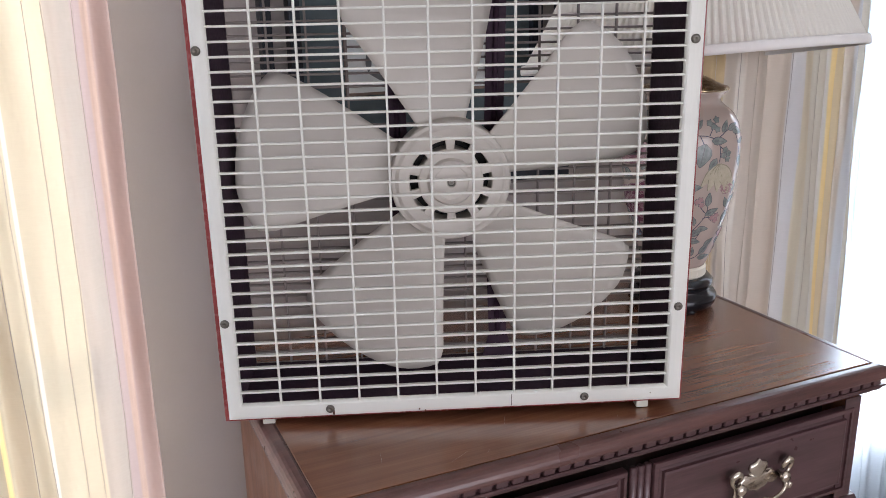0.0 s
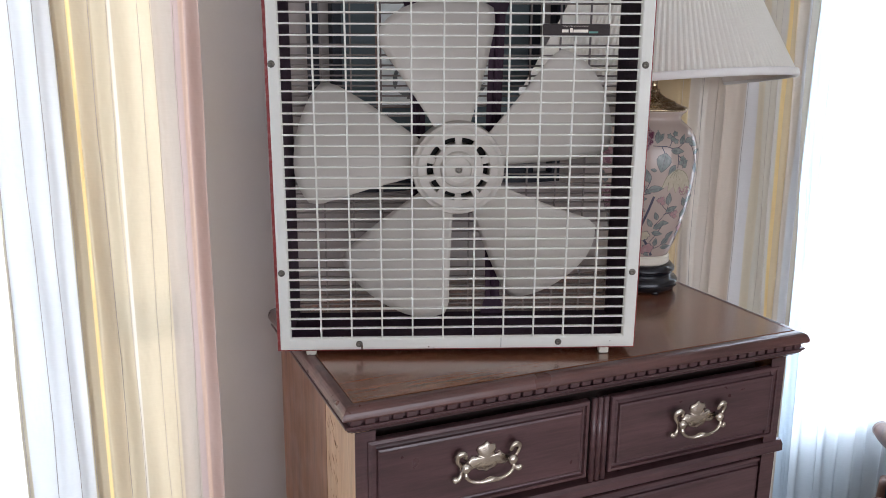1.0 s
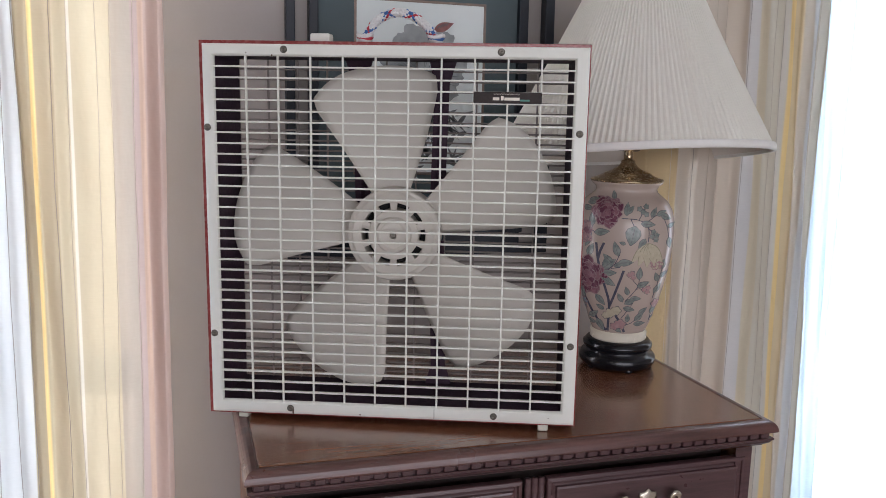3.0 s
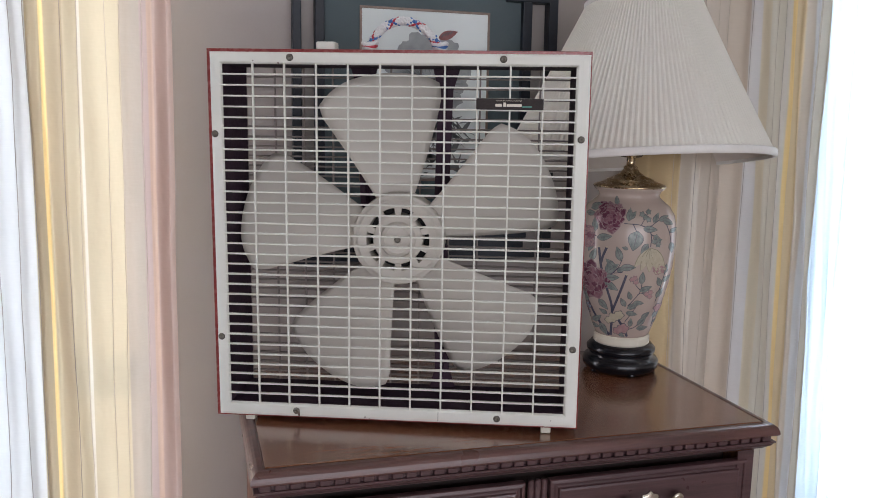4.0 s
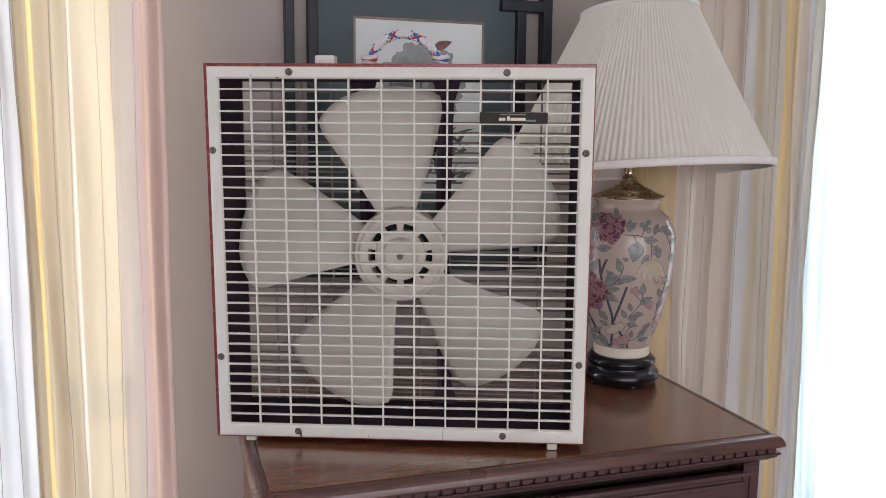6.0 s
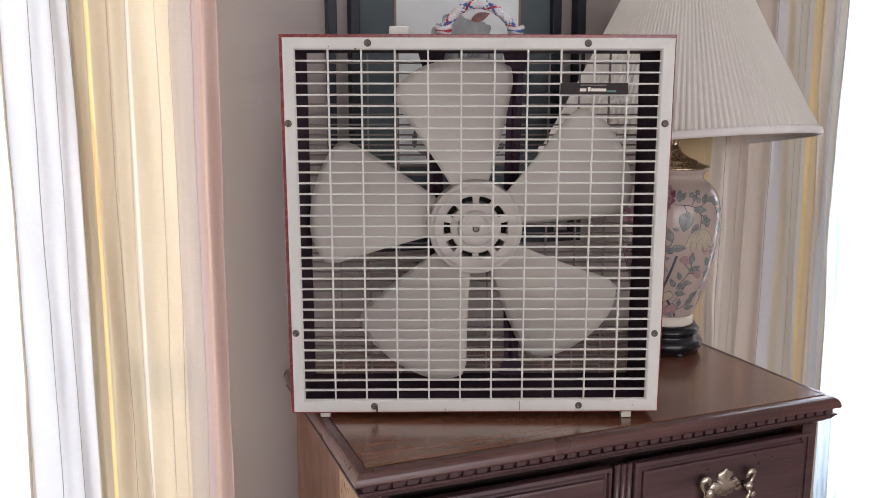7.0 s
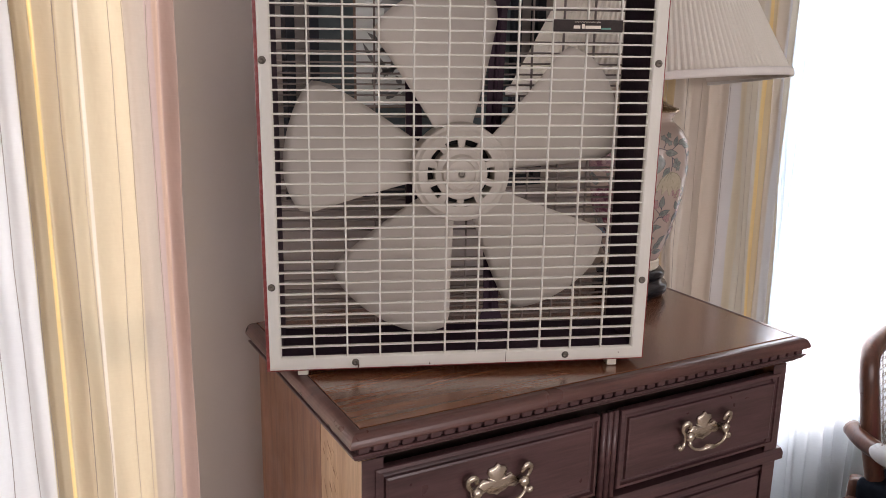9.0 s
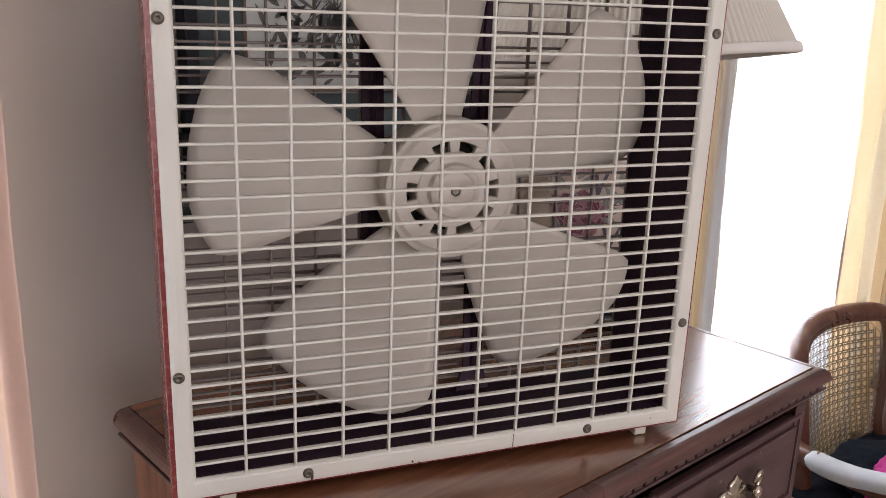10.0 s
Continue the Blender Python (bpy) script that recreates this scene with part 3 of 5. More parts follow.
def pull(parent, x, y, z):
    """A bat-wing brass drawer pull: backplate with scrolled wings, two posts and a bail."""
    half = [(0.0, 0.031), (0.005, 0.026), (0.0135, 0.0245), (0.0160, 0.018), (0.0120, 0.0115), (0.0165, 0.009), (0.023, 0.0115), (0.028, 0.006),
            (0.033, 0.002), (0.036, -0.007), (0.028, -0.011), (0.019, -0.008), (0.014, -0.013), (0.006, -0.0145), (0.0, -0.018)]
    pts = half + [(-a, b) for a, b in half[-2:0:-1]]
    plate = part("pull_backplate", outline_plate([(x + a, z + b) for a, b in pts], y - 0.0035, y), BRASS_OLD, parent, "aged brass bat-wing backplate", smooth=True)
    for s in (-1, 1):
        bm = bmesh.new()
        scroll = curve_pts([(0.0365, -0.009, 0.0115), (0.0375, -0.011, 0.0185), (0.0430, -0.011, 0.0225), (0.0495, -0.010, 0.0185), (0.0490, -0.009, 0.0095), (0.0440, -0.009, 0.0020), (0.0420, -0.008, -0.0070), (0.0445, -0.008, -0.0155), (0.0510, -0.008, -0.0190), (0.0545, -0.008, -0.0150)], 4)
        ns = len(scroll)
        tube(bm, [(x + s * p.x, y + p.y, z + p.z) for p in scroll], [0.0028 + 0.0026 * math.exp(-((i - 9) / 6) ** 2) + 0.0022 * math.exp(-((i - ns + 5) / 4) ** 2) for i in range(ns)], 10, flat=0.8)
        part("scroll", bm, BRASS_OLD, plate, smooth=True)
        bm = bmesh.new()
        lathe(bm, [(0.004, 0.0), (0.004, -0.010), (0.0072, -0.011), (0.0085, -0.0145), (0.006, -0.018), (0.001, -0.019)], 16, Matrix.Translation((x + s * 0.0375, y, z + 0.000)), True)
        part("post", bm, BRASS_OLD, plate, smooth=True)
    bail = curve_pts([(x - 0.0375, y - 0.013, z - 0.002), (x - 0.0380, y - 0.015, z - 0.012), (x - 0.030, y - 0.016, z - 0.0205), (x - 0.015, y - 0.017, z - 0.0245), (x, y - 0.018, z - 0.0225),
                      (x + 0.015, y - 0.017, z - 0.0245), (x + 0.030, y - 0.016, z - 0.0205), (x + 0.0380, y - 0.015, z - 0.012), (x + 0.0375, y - 0.013, z - 0.002)], 5)
    nb = len(bail)
    part("bail", tube(bmesh.new(), bail, [0.0026 + 0.0022 * math.exp(-((i - nb / 2) / 3.5) ** 2) + 0.0012 * math.exp(-((abs(i - nb / 2) - nb / 2.6) / 2.5) ** 2) for i in range(nb)], 10), BRASS_OLD, plate, smooth=True)


FRONT_Y = DY0 - 0.004
ZA, ZB = 0.896, 1.0250
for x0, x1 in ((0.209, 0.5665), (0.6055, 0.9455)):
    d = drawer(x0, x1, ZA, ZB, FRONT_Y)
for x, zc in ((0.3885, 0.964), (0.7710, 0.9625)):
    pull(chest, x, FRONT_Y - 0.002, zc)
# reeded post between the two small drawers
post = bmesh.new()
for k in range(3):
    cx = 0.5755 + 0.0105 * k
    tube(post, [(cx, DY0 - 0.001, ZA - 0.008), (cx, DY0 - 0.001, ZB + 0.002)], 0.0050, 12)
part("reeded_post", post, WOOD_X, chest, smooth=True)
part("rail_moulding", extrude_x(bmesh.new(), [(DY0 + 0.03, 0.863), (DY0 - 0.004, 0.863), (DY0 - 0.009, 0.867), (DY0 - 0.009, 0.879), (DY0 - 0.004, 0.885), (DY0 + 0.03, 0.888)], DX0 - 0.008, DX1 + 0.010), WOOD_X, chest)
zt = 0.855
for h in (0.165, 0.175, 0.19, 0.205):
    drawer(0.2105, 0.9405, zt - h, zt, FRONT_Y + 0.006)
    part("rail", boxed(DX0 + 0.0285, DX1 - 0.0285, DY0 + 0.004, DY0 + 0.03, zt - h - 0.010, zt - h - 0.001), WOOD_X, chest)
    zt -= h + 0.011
# Near-black block added behind the drawers to deepen the gaps' shadow.
part("gap_shade_block", boxed(DX0 + 0.03, DX1 - 0.03, DY0 + 0.034, DY1 - 0.014, 0.07, 1.039), GAP_DARK, chest)
# dark open grain in the front board of the worn side
GRAIN_MARK = surface("open_grain", (0.14, 0.065, 0.032), (0.24, 0.125, 0.065), 120, (0.55, 0.75), 0, 0)
part("glue_joint", boxed(DX0 - 0.0003, DX0 + 0.0005, DY0 + 0.1465, DY0 + 0.1478, 0.09, 1.035), GRAIN_MARK, chest)
rg = random.Random(31)
for zc in (1.000, 0.942, 0.878, 0.80, 0.72):
    for k in range(9):
        y, z, l = DY0 + rg.uniform(0.090, 0.140), zc + rg.uniform(-0.022, 0.022), rg.uniform(0.006, 0.026)
        a = rg.uniform(-1.15, -0.75)
        y1, z1 = y - l * math.cos(a), z + l * math.sin(a)
        pts = [Vector((DX0, y, z)), Vector((DX0, (y + y1) / 2 + rg.uniform(-0.001, 0.001), (z + z1) / 2)), Vector((DX0, y1, z1))]
        part("grain_mark", tube(bmesh.new(), pts, [0.0001, rg.uniform(0.0003, 0.0007), 0.0001], 5), GRAIN_MARK, chest)
# scratches in the top's finish
rs = random.Random(4)
for k in range(9):
    x, y, a, l = rs.uniform(0.23, 0.9), rs.uniform(0.745, 0.84), rs.uniform(0.2, 1.4), rs.uniform(0.005, 0.03)
    p0, p1 = Vector((x, y, TOP_Z)), Vector((x + l * math.cos(a), y + l * math.sin(a), TOP_Z))
    part("scratch", tube(bmesh.new(), [p0, (p0 + p1) / 2 + Vector((0.0006, 0, 0)), p1], [0.00005, 0.00016, 0.00005], 5), SCRATCH, chest, "pale scratch in the varnish")

# ---- box fan ----
fan = thing("box_fan", pose(0.394, 0.8432, 1.0846, 1.9, 0, -20.94), "white and maroon box fan standing on the chest", "fan")
H0, H1, HW, DEEP = 0.0105, 0.5625, 0.2755, 0.122       # case bottom and top, half width, depth
CZ, CU = 0.2865, 0.0                                    # centre of the grille
case_ob = part("case", boxed(-HW + 0.0025, HW - 0.0025, 0.0042, DEEP, H0, H0 + 0.0025), MAROON, fan, "maroon enamelled steel case")
for a in ((-HW, -HW + 0.0025, 0.0042, DEEP, H0, H1), (HW - 0.0025, HW, 0.0042, DEEP, H0, H1), (-HW + 0.0025, HW - 0.0025, 0.0042, DEEP, H1 - 0.0025, H1)):
    part("case_panel", boxed(*a), MAROON, case_ob)
e = 0.0195
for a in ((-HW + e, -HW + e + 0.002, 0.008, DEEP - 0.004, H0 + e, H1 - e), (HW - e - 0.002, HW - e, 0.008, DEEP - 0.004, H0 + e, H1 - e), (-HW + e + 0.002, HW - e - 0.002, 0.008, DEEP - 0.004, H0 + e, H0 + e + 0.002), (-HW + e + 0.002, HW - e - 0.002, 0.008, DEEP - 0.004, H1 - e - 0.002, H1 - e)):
    part("inner_shroud", boxed(*a), MAROON_IN, fan, "inside wall of the case, maroon darkened as shade")


def picture_ring(bm, x0, x1, z0, z1, w, y0, y1, prof=None):
    """A flat square ring with a lip, standing in the xz plane."""
    prof = prof or [(0.0, y1), (0.0, y0 + 0.0005), (0.0005, y0), (w - 0.001, y0), (w, y0 + 0.0006), (w, y1)]
    rings = [[bm.verts.new(p) for p in ((x0 + d, y, z0 + d), (x1 - d, y, z0 + d), (x1 - d, y, z1 - d), (x0 + d, y, z1 - d))] for d, y in prof]
    rings.append(rings[0])
    for a, b in zip(rings, rings[1:]):
        for i in range(4):
            bm.faces.new((a[i], a[(i + 1) % 4], b[(i + 1) % 4], b[i]))
    return bm


def grille_ring(outer, inner, y0, y1):
    """A softly domed sheet-metal frame between two rectangles (x0, x1, z0, z1)."""
    bm, rings = bmesh.new(), []
    for f, y in ((0.0, y1), (0.0, y0 + 0.0030), (0.06, y0 + 0.0016), (0.22, y0 + 0.0007), (0.5, y0 + 0.0001), (0.82, y0), (0.91, y0 + 0.0012), (1.0, y0 + 0.004), (1.0, y1)):
        x0, x1, z0, z1 = (a + (b - a) * f for a, b in zip(outer, inner))
        rings.append([bm.verts.new(p) for p in ((x0, y, z0), (x1, y, z0), (x1, y, z1), (x0, y, z1))])
    rings.append(rings[0])
    for a, b in zip(rings, rings[1:]):
        for i in range(4):
            bm.faces.new((a[i], a[(i + 1) % 4], b[(i + 1) % 4], b[i]))
    return bm


FW = 0.0215
part("case_lip", picture_ring(bmesh.new(), -HW, HW, H0, H1, 0.009, 0.0026, 0.0042), MAROON, case_ob)
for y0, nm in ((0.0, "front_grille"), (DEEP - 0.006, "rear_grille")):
    # the rear grille's backlit shade is in its colour
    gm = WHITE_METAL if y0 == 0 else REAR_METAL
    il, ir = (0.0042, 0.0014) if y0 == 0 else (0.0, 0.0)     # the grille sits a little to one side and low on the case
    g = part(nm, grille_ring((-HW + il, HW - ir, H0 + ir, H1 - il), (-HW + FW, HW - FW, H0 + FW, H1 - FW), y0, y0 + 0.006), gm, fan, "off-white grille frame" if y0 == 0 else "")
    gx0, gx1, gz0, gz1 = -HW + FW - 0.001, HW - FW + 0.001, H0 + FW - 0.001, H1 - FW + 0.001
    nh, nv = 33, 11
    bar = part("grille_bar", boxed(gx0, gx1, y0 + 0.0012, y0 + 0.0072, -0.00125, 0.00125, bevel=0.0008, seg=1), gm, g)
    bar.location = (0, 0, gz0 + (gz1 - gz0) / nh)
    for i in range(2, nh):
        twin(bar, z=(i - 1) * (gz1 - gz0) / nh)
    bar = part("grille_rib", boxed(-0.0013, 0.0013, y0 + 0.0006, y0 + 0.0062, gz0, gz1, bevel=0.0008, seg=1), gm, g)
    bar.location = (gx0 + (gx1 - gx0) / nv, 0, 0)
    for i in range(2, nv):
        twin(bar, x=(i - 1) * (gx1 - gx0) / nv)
# screws in the frame
sc = bmesh.new()
lathe(sc, [(0.0052, 0.0), (0.0052, -0.0012), (0.0042, -0.0026), (0.0015, -0.0031), (0.0013, -0.0020), (0.0002, -0.0019)], 14, None, True)
screw = part("screw", sc, SCREW, fan, "dark steel screw", smooth=True)
screw.location = (-0.153, 0.0003, CZ + 0.264)
for u, v in ((0.152, 0.264), (0.264, 0.154), (0.264, -0.153), (0.155, -0.2645), (-0.151, -0.2645), (-0.2645, -0.151), (-0.2655, 0.154)):
    twin(screw, x=u + 0.153, z=v - 0.264)
# rust run below one screw, and small chips in the enamel
RUST = surface("rust_run", (0.09, 0.045, 0.030), (0.16, 0.085, 0.055), 200, (0.7, 0.9), 0, 0.1)
part("rust_run", tube(bmesh.new(), [(-0.1482, -0.0002, CZ - 0.2655), (-0.1470, -0.0004, CZ - 0.2695), (-0.1473, 0.0012, CZ - 0.2745)], [0.0022, 0.0013, 0.0009], 8, flat=0.6), RUST, fan, "brown rust run under the screw", smooth=True)
for u, v, r in ((-0.045, -0.2705, 0.0011), (-0.038, -0.2725, 0.0006), (-0.207, 0.2590, 0.0009), (-0.170, 0.2560, 0.0012), (0.236, -0.2640, 0.0007)):
    part("enamel_chip", lathe(bmesh.new(), [(r, 0.0008), (r, -0.0002), (r * 0.5, -0.0003)], 7, Matrix.Translation((u, 0.0, CZ + v)), True), RUST, fan)
# little feet
for u in (-0.2255, 0.2290):
    for y in (0.006, 0.098):
        ft = boxed(u - 0.0075, u + 0.0075, y, y + 0.016, (0.0025 if u < 0 else 0.0) - (0.0 if y < 0.05 else 0.0008), H0 + 0.001, bevel=0.0018)
        part("foot", ft, FOOT, fan, "small white plastic foot")
part("frame_joint", boxed(0.0660, 0.0668, -0.0001, 0.002, H0 + 0.004, H0 + FW - 0.003), SCREW, fan)
# speed knob on the top, and the rope handle
part("speed_knob", boxed(-0.1255, -0.0965, 0.045, 0.073, H1, H1 + 0.0140, bevel=0.003, seg=3), WHITE_METAL, fan, "white speed knob")
arc = curve_pts([(-0.047, 0.06, H1 + 0.004), (-0.044, 0.06, H1 + 0.014), (-0.030, 0.06, H1 + 0.033), (-0.010, 0.06, H1 + 0.0435), (0.010, 0.06, H1 + 0.0445), (0.032, 0.06, H1 + 0.035), (0.050, 0.06, H1 + 0.017), (0.056, 0.06, H1 + 0.004)], 10)
rope = thing("rope_handle", fan.matrix_world.copy(), "white rope handle flecked with red and blue on the fan", "rope handle")
rope.parent = None


def frame_along(pts):
    up, out = Vector((0, 1, 0)), []
    for i, p in enumerate(pts):
        d = (pts[min(i + 1, len(pts) - 1)] - pts[max(i - 1, 0)]).normalized()
        s = d.cross(up).normalized()
        out.append((p, s, s.cross(d).normalized()))
    return out


fr = frame_along(arc)
strands = [ROPE_R, ROPE_B, ROPE_W, ROPE_W, ROPE_W, ROPE_W]
core = part("rope_core", tube(bmesh.new(), arc, 0.0040, 10), ROPE_W, rope, smooth=True)
for k, mt in enumerate(strands):
    for turn in (1, -1):
        pts = []
        for i in range(len(fr) * 2 - 1):
            p, s, n = fr[i // 2]
            if i % 2:
                q = fr[i // 2 + 1]
                p, s, n = (p + q[0]) / 2, (s + q[1]).normalized(), (n + q[2]).normalized()
            a = turn * i * 0.19 + 2 * math.pi * k / len(strands)
            r = 0.0039 + 0.0009 * turn * math.cos(i * 0.19 * 6 + k * math.pi)
            pts.append(p + s * math.cos(a) * r + n * math.sin(a) * r)
        part("strand", tube(bmesh.new(), pts, 0.0022, 7), mt if turn == 1 else (ROPE_B if k == 3 else ROPE_W), rope, smooth=True)
for u in (-0.047, 0.057):
    for k, mt in enumerate((ROPE_W, ROPE_B if u > 0 else ROPE_R, ROPE_W)):
        pts = [(u + (0.008 + 0.001 * k) * math.cos(a), 0.06 + 0.007 * math.sin(a), H1 + 0.0055 + 0.003 * k + 0.002 * math.sin(2 * a + k)) for a in [j * 0.35 for j in range(18)]]
        part("knot", tube(bmesh.new(), pts, 0.0034, 8), mt, rope, smooth=True)
    part("knot", lathe(bmesh.new(), [(0.004, 0.0005), (0.0085, 0.003), (0.0095, 0.008), (0.007, 0.013), (0.003, 0.015)], 14, Matrix.Translation((u, 0.06, H1))), ROPE_W, rope, smooth=True)

# badge: plain marks in place of the maker's name
cell = (gx1 - gx0) / nv
rowh = (gz1 - gz0) / nh
bx0, bz1 = gx0 + 8 * cell, gz1 - 3 * rowh
badge = part("badge", boxed(bx0 - 0.001, bx0 + 2 * cell + 0.001, -0.0018, 0.0008, bz1 - rowh * 0.95, bz1 + 0.001, bevel=0.0006, seg=1), BADGE, fan, "black badge with pale marks")
zz = bmesh.new()
pts = [(bx0 + 0.027 + 0.0018 * i, -0.0022, bz1 - 0.0012 - (0.0016 if i % 2 else 0.0)) for i in range(21)]
tube(zz, pts, 0.00035, 5)
part("zigzag_mark", zz, BADGE_MARK, badge)
for a, b in ((0.026, 0.035), (0.0372, 0.041), (0.042, 0.063)):
    part("mark_bar", boxed(bx0 + a, bx0 + b, -0.0021, -0.0017, bz1 - 0.0105, bz1 - (0.0045 if a == 0.0372 else 0.0065)), BADGE_MARK, badge)
part("mark_bar", boxed(bx0 + 0.064, bx0 + 0.077, -0.0021, -0.0017, bz1 - 0.0115, bz1 - 0.009), BADGE_GREEN, badge)

# rotor
rotor = part("hub", lathe(bmesh.new(), [(0.0472, 0.0325), (0.0482, 0.0295), (0.0600, 0.0285), (0.0640, 0.0310), (0.0680, 0.0315), (0.0695, 0.0345), (0.0695, 0.070), (0.0660, 0.072), (0.0472, 0.072), (0.0472, 0.0325)], 64, Matrix.Translation((0, 0, CZ)), True, False), BLADE, fan, "grey-white plastic hub", smooth=False)
part("centre_cap", lathe(bmesh.new(), [(0.0375, 0.060), (0.0375, 0.0305), (0.0360, 0.0290), (0.0275, 0.0290), (0.0262, 0.0265), (0.0250, 0.0240), (0.0200, 0.0225), (0.0185, 0.0235), (0.0060, 0.0228), (0.0050, 0.0235), (0.0044, 0.030), (0.0002, 0.030)], 48, Matrix.Translation((0, 0, CZ)), True), BLADE, rotor)
part("shaft_end", lathe(bmesh.new(), [(0.0042, 0.0295), (0.0042, 0.0245), (0.0034, 0.0240), (0.0002, 0.0240)], 16, Matrix.Translation((0, 0, CZ)), True), SCREW, rotor)
for k in range(10):
    bm = bmesh.new()
    a0, a1 = radians(36 * k + 18 - 6.6), radians(36 * k + 18 + 6.6)
    for r0, r1 in ((0.0360, 0.0485),):
        v = [bm.verts.new((r * math.cos(a), y, CZ + r * math.sin(a))) for y in (0.0302, 0.036) for r, a in ((r0, a0), (r1, a0), (r1, a1), (r0, a1))]
        for f in ((0, 1, 2, 3), (7, 6, 5, 4), (0, 4, 5, 1), (1, 5, 6, 2), (2, 6, 7, 3), (3, 7, 4, 0)):
            bm.faces.new([v[i] for i in f])
    part("hub_spoke", bm, BLADE, rotor)
part("motor", lathe(bmesh.new(), [(0.0002, 0.0600), (0.046, 0.0600), (0.050, 0.066), (0.050, 0.108), (0.044, 0.113), (0.0002, 0.113)], 40, Matrix.Translation((0, 0, CZ)), True), MOTOR, fan, "dark steel motor")
# Thin black disc added as the shade seen through the hub's slots.
part("slot_backing", lathe(bmesh.new(), [(0.0002, 0.0590), (0.0468, 0.0590), (0.0468, 0.0595), (0.0002, 0.0595)], 40, Matrix.Translation((0, 0, CZ)), True), DARKHOLE, fan)


def blade(angle):
    """A broad pitched blade; its outline is rounded more at the leading corner."""
    bm = bmesh.new()
    nr, na = 16, 16
    grid = []
    for i in range(nr + 1):
        row = []
        for j in range(na + 1):
            q = j / na * 2 - 1                         # -1 trailing, 1 leading
            tip = 0.2470 - 0.030 * max(0.0, q - 0.35) ** 2.0 - 0.022 * max(0.0, -q - 0.7) ** 1.5 - 0.004 * q * q
            r = 0.062 + (tip - 0.062) * i / nr
            s = i / nr
            half_lead = radians(24.5) * (1 - 0.10 * (1 - s))
            half_trail = radians(25.5 - 2.5 * s * s)
            t = q * (half_lead if q > 0 else half_trail)
            # the outer corners are rounded off
            if i == nr:
                t *= 0.93
            elif i == nr - 1:
                t *= 0.972
            depth = 0.058 - 0.40 * r * t * (1 - 0.25 * s) + 0.020 * q * q * s * 0.5
            row.append(bm.verts.new((r * math.cos(angle + t), depth, CZ + r * math.sin(angle + t))))
        grid.append(row)
    for a, b in zip(grid, grid[1:]):
        for j in range(na):
            bm.faces.new((a[j], a[j + 1], b[j + 1], b[j]))
    bmesh.ops.recalc_face_normals(bm, faces=bm.faces)
    bmesh.ops.solidify(bm, geom=list(bm.faces), thickness=0.0022)
    return part("blade", bm, BLADE, rotor, smooth=True)


for k in range(5):
    blade(radians(98.5 - 72 * k))
# motor bracket arms behind the blades
for su, sv in ((1, 1), (1, -1), (-1, 1), (-1, -1)):
    bm = bmesh.new()
    p0, p1 = Vector((su * 0.064, 0.108, CZ + sv * 0.256)), Vector((su * 0.058, 0.108, CZ + sv * 0.020))
    d = (p1 - p0).normalized()
    n = Vector((d.z, 0, -d.x))
    outl = [p0 + n * 0.021, p0 + d * 0.034 + n * 0.0115, p1 + n * 0.0115, p1 - n * 0.0115, p0 + d * 0.034 - n * 0.0115, p0 - n * 0.021]
    a = [bm.verts.new(p) for p in outl]
    b = [bm.verts.new(p + Vector((0, 0.003, 0))) for p in outl]
    for i in range(6):
        bm.faces.new((a[i], a[(i + 1) % 6], b[(i + 1) % 6], b[i]))
    bm.faces.new(a)
    bm.faces.new(b)
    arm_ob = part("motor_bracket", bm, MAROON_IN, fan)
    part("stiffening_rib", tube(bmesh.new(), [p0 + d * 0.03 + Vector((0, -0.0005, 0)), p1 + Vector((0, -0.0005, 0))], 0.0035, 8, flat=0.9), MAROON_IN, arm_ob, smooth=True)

# ---- table lamp ----
LX, LY = 0.888, 1.055
facing = math.atan2(-0.37 - LY, 0.104 - LX)
lamp = thing("table_lamp", pose(LX, LY, TOP_Z, 1.2, 0, 0) @ pose(0, 0, 0, 0, 0, math.degrees(facing)), "floral porcelain vase lamp with a pleated cream shade", "table lamp")
VASE = [(0.050, 0.061), (0.0525, 0.064), (0.0525, 0.076), (0.0495, 0.0795), (0.0515, 0.084), (0.0575, 0.100), (0.0655, 0.125), (0.0745, 0.155), (0.0815, 0.185), (0.0865, 0.215), (0.0893, 0.245), (0.0900, 0.268), (0.0885, 0.290), (0.0840, 0.308), (0.0755, 0.322), (0.0640, 0.3315), (0.0565, 0.338), (0.0550, 0.343), (0.0580, 0.349), (0.0645, 0.354), (0.0655, 0.3565)]


def vase_r(z):
    for (r0, z0), (r1, z1) in zip(VASE, VASE[1:]):
        if z0 <= z <= z1:
            return r0 + (r1 - r0) * (z - z0) / max(1e-6, z1 - z0)
    return VASE[-1][0]


vase = part("vase", lathe(bmesh.new(), VASE[3:], 72), PORCELAIN, lamp, "cream porcelain vase painted with peonies and leaves", smooth=True)
part("vase_foot_ring", lathe(bmesh.new(), VASE[:4], 64), PORC_RING, lamp, "ivory band", smooth=False)
stand = part("lamp_stand", lathe(bmesh.new(), [(0.056, 0.0095), (0.064, 0.0105), (0.0700, 0.018), (0.0715, 0.029), (0.0675, 0.0345), (0.0600, 0.037), (0.0595, 0.045), (0.0640, 0.047), (0.0645, 0.053), (0.0605, 0.057), (0.0570, 0.061), (0.0002, 0.0612)], 64), BLACK_LAC, lamp, "round black lacquered stand", smooth=True)
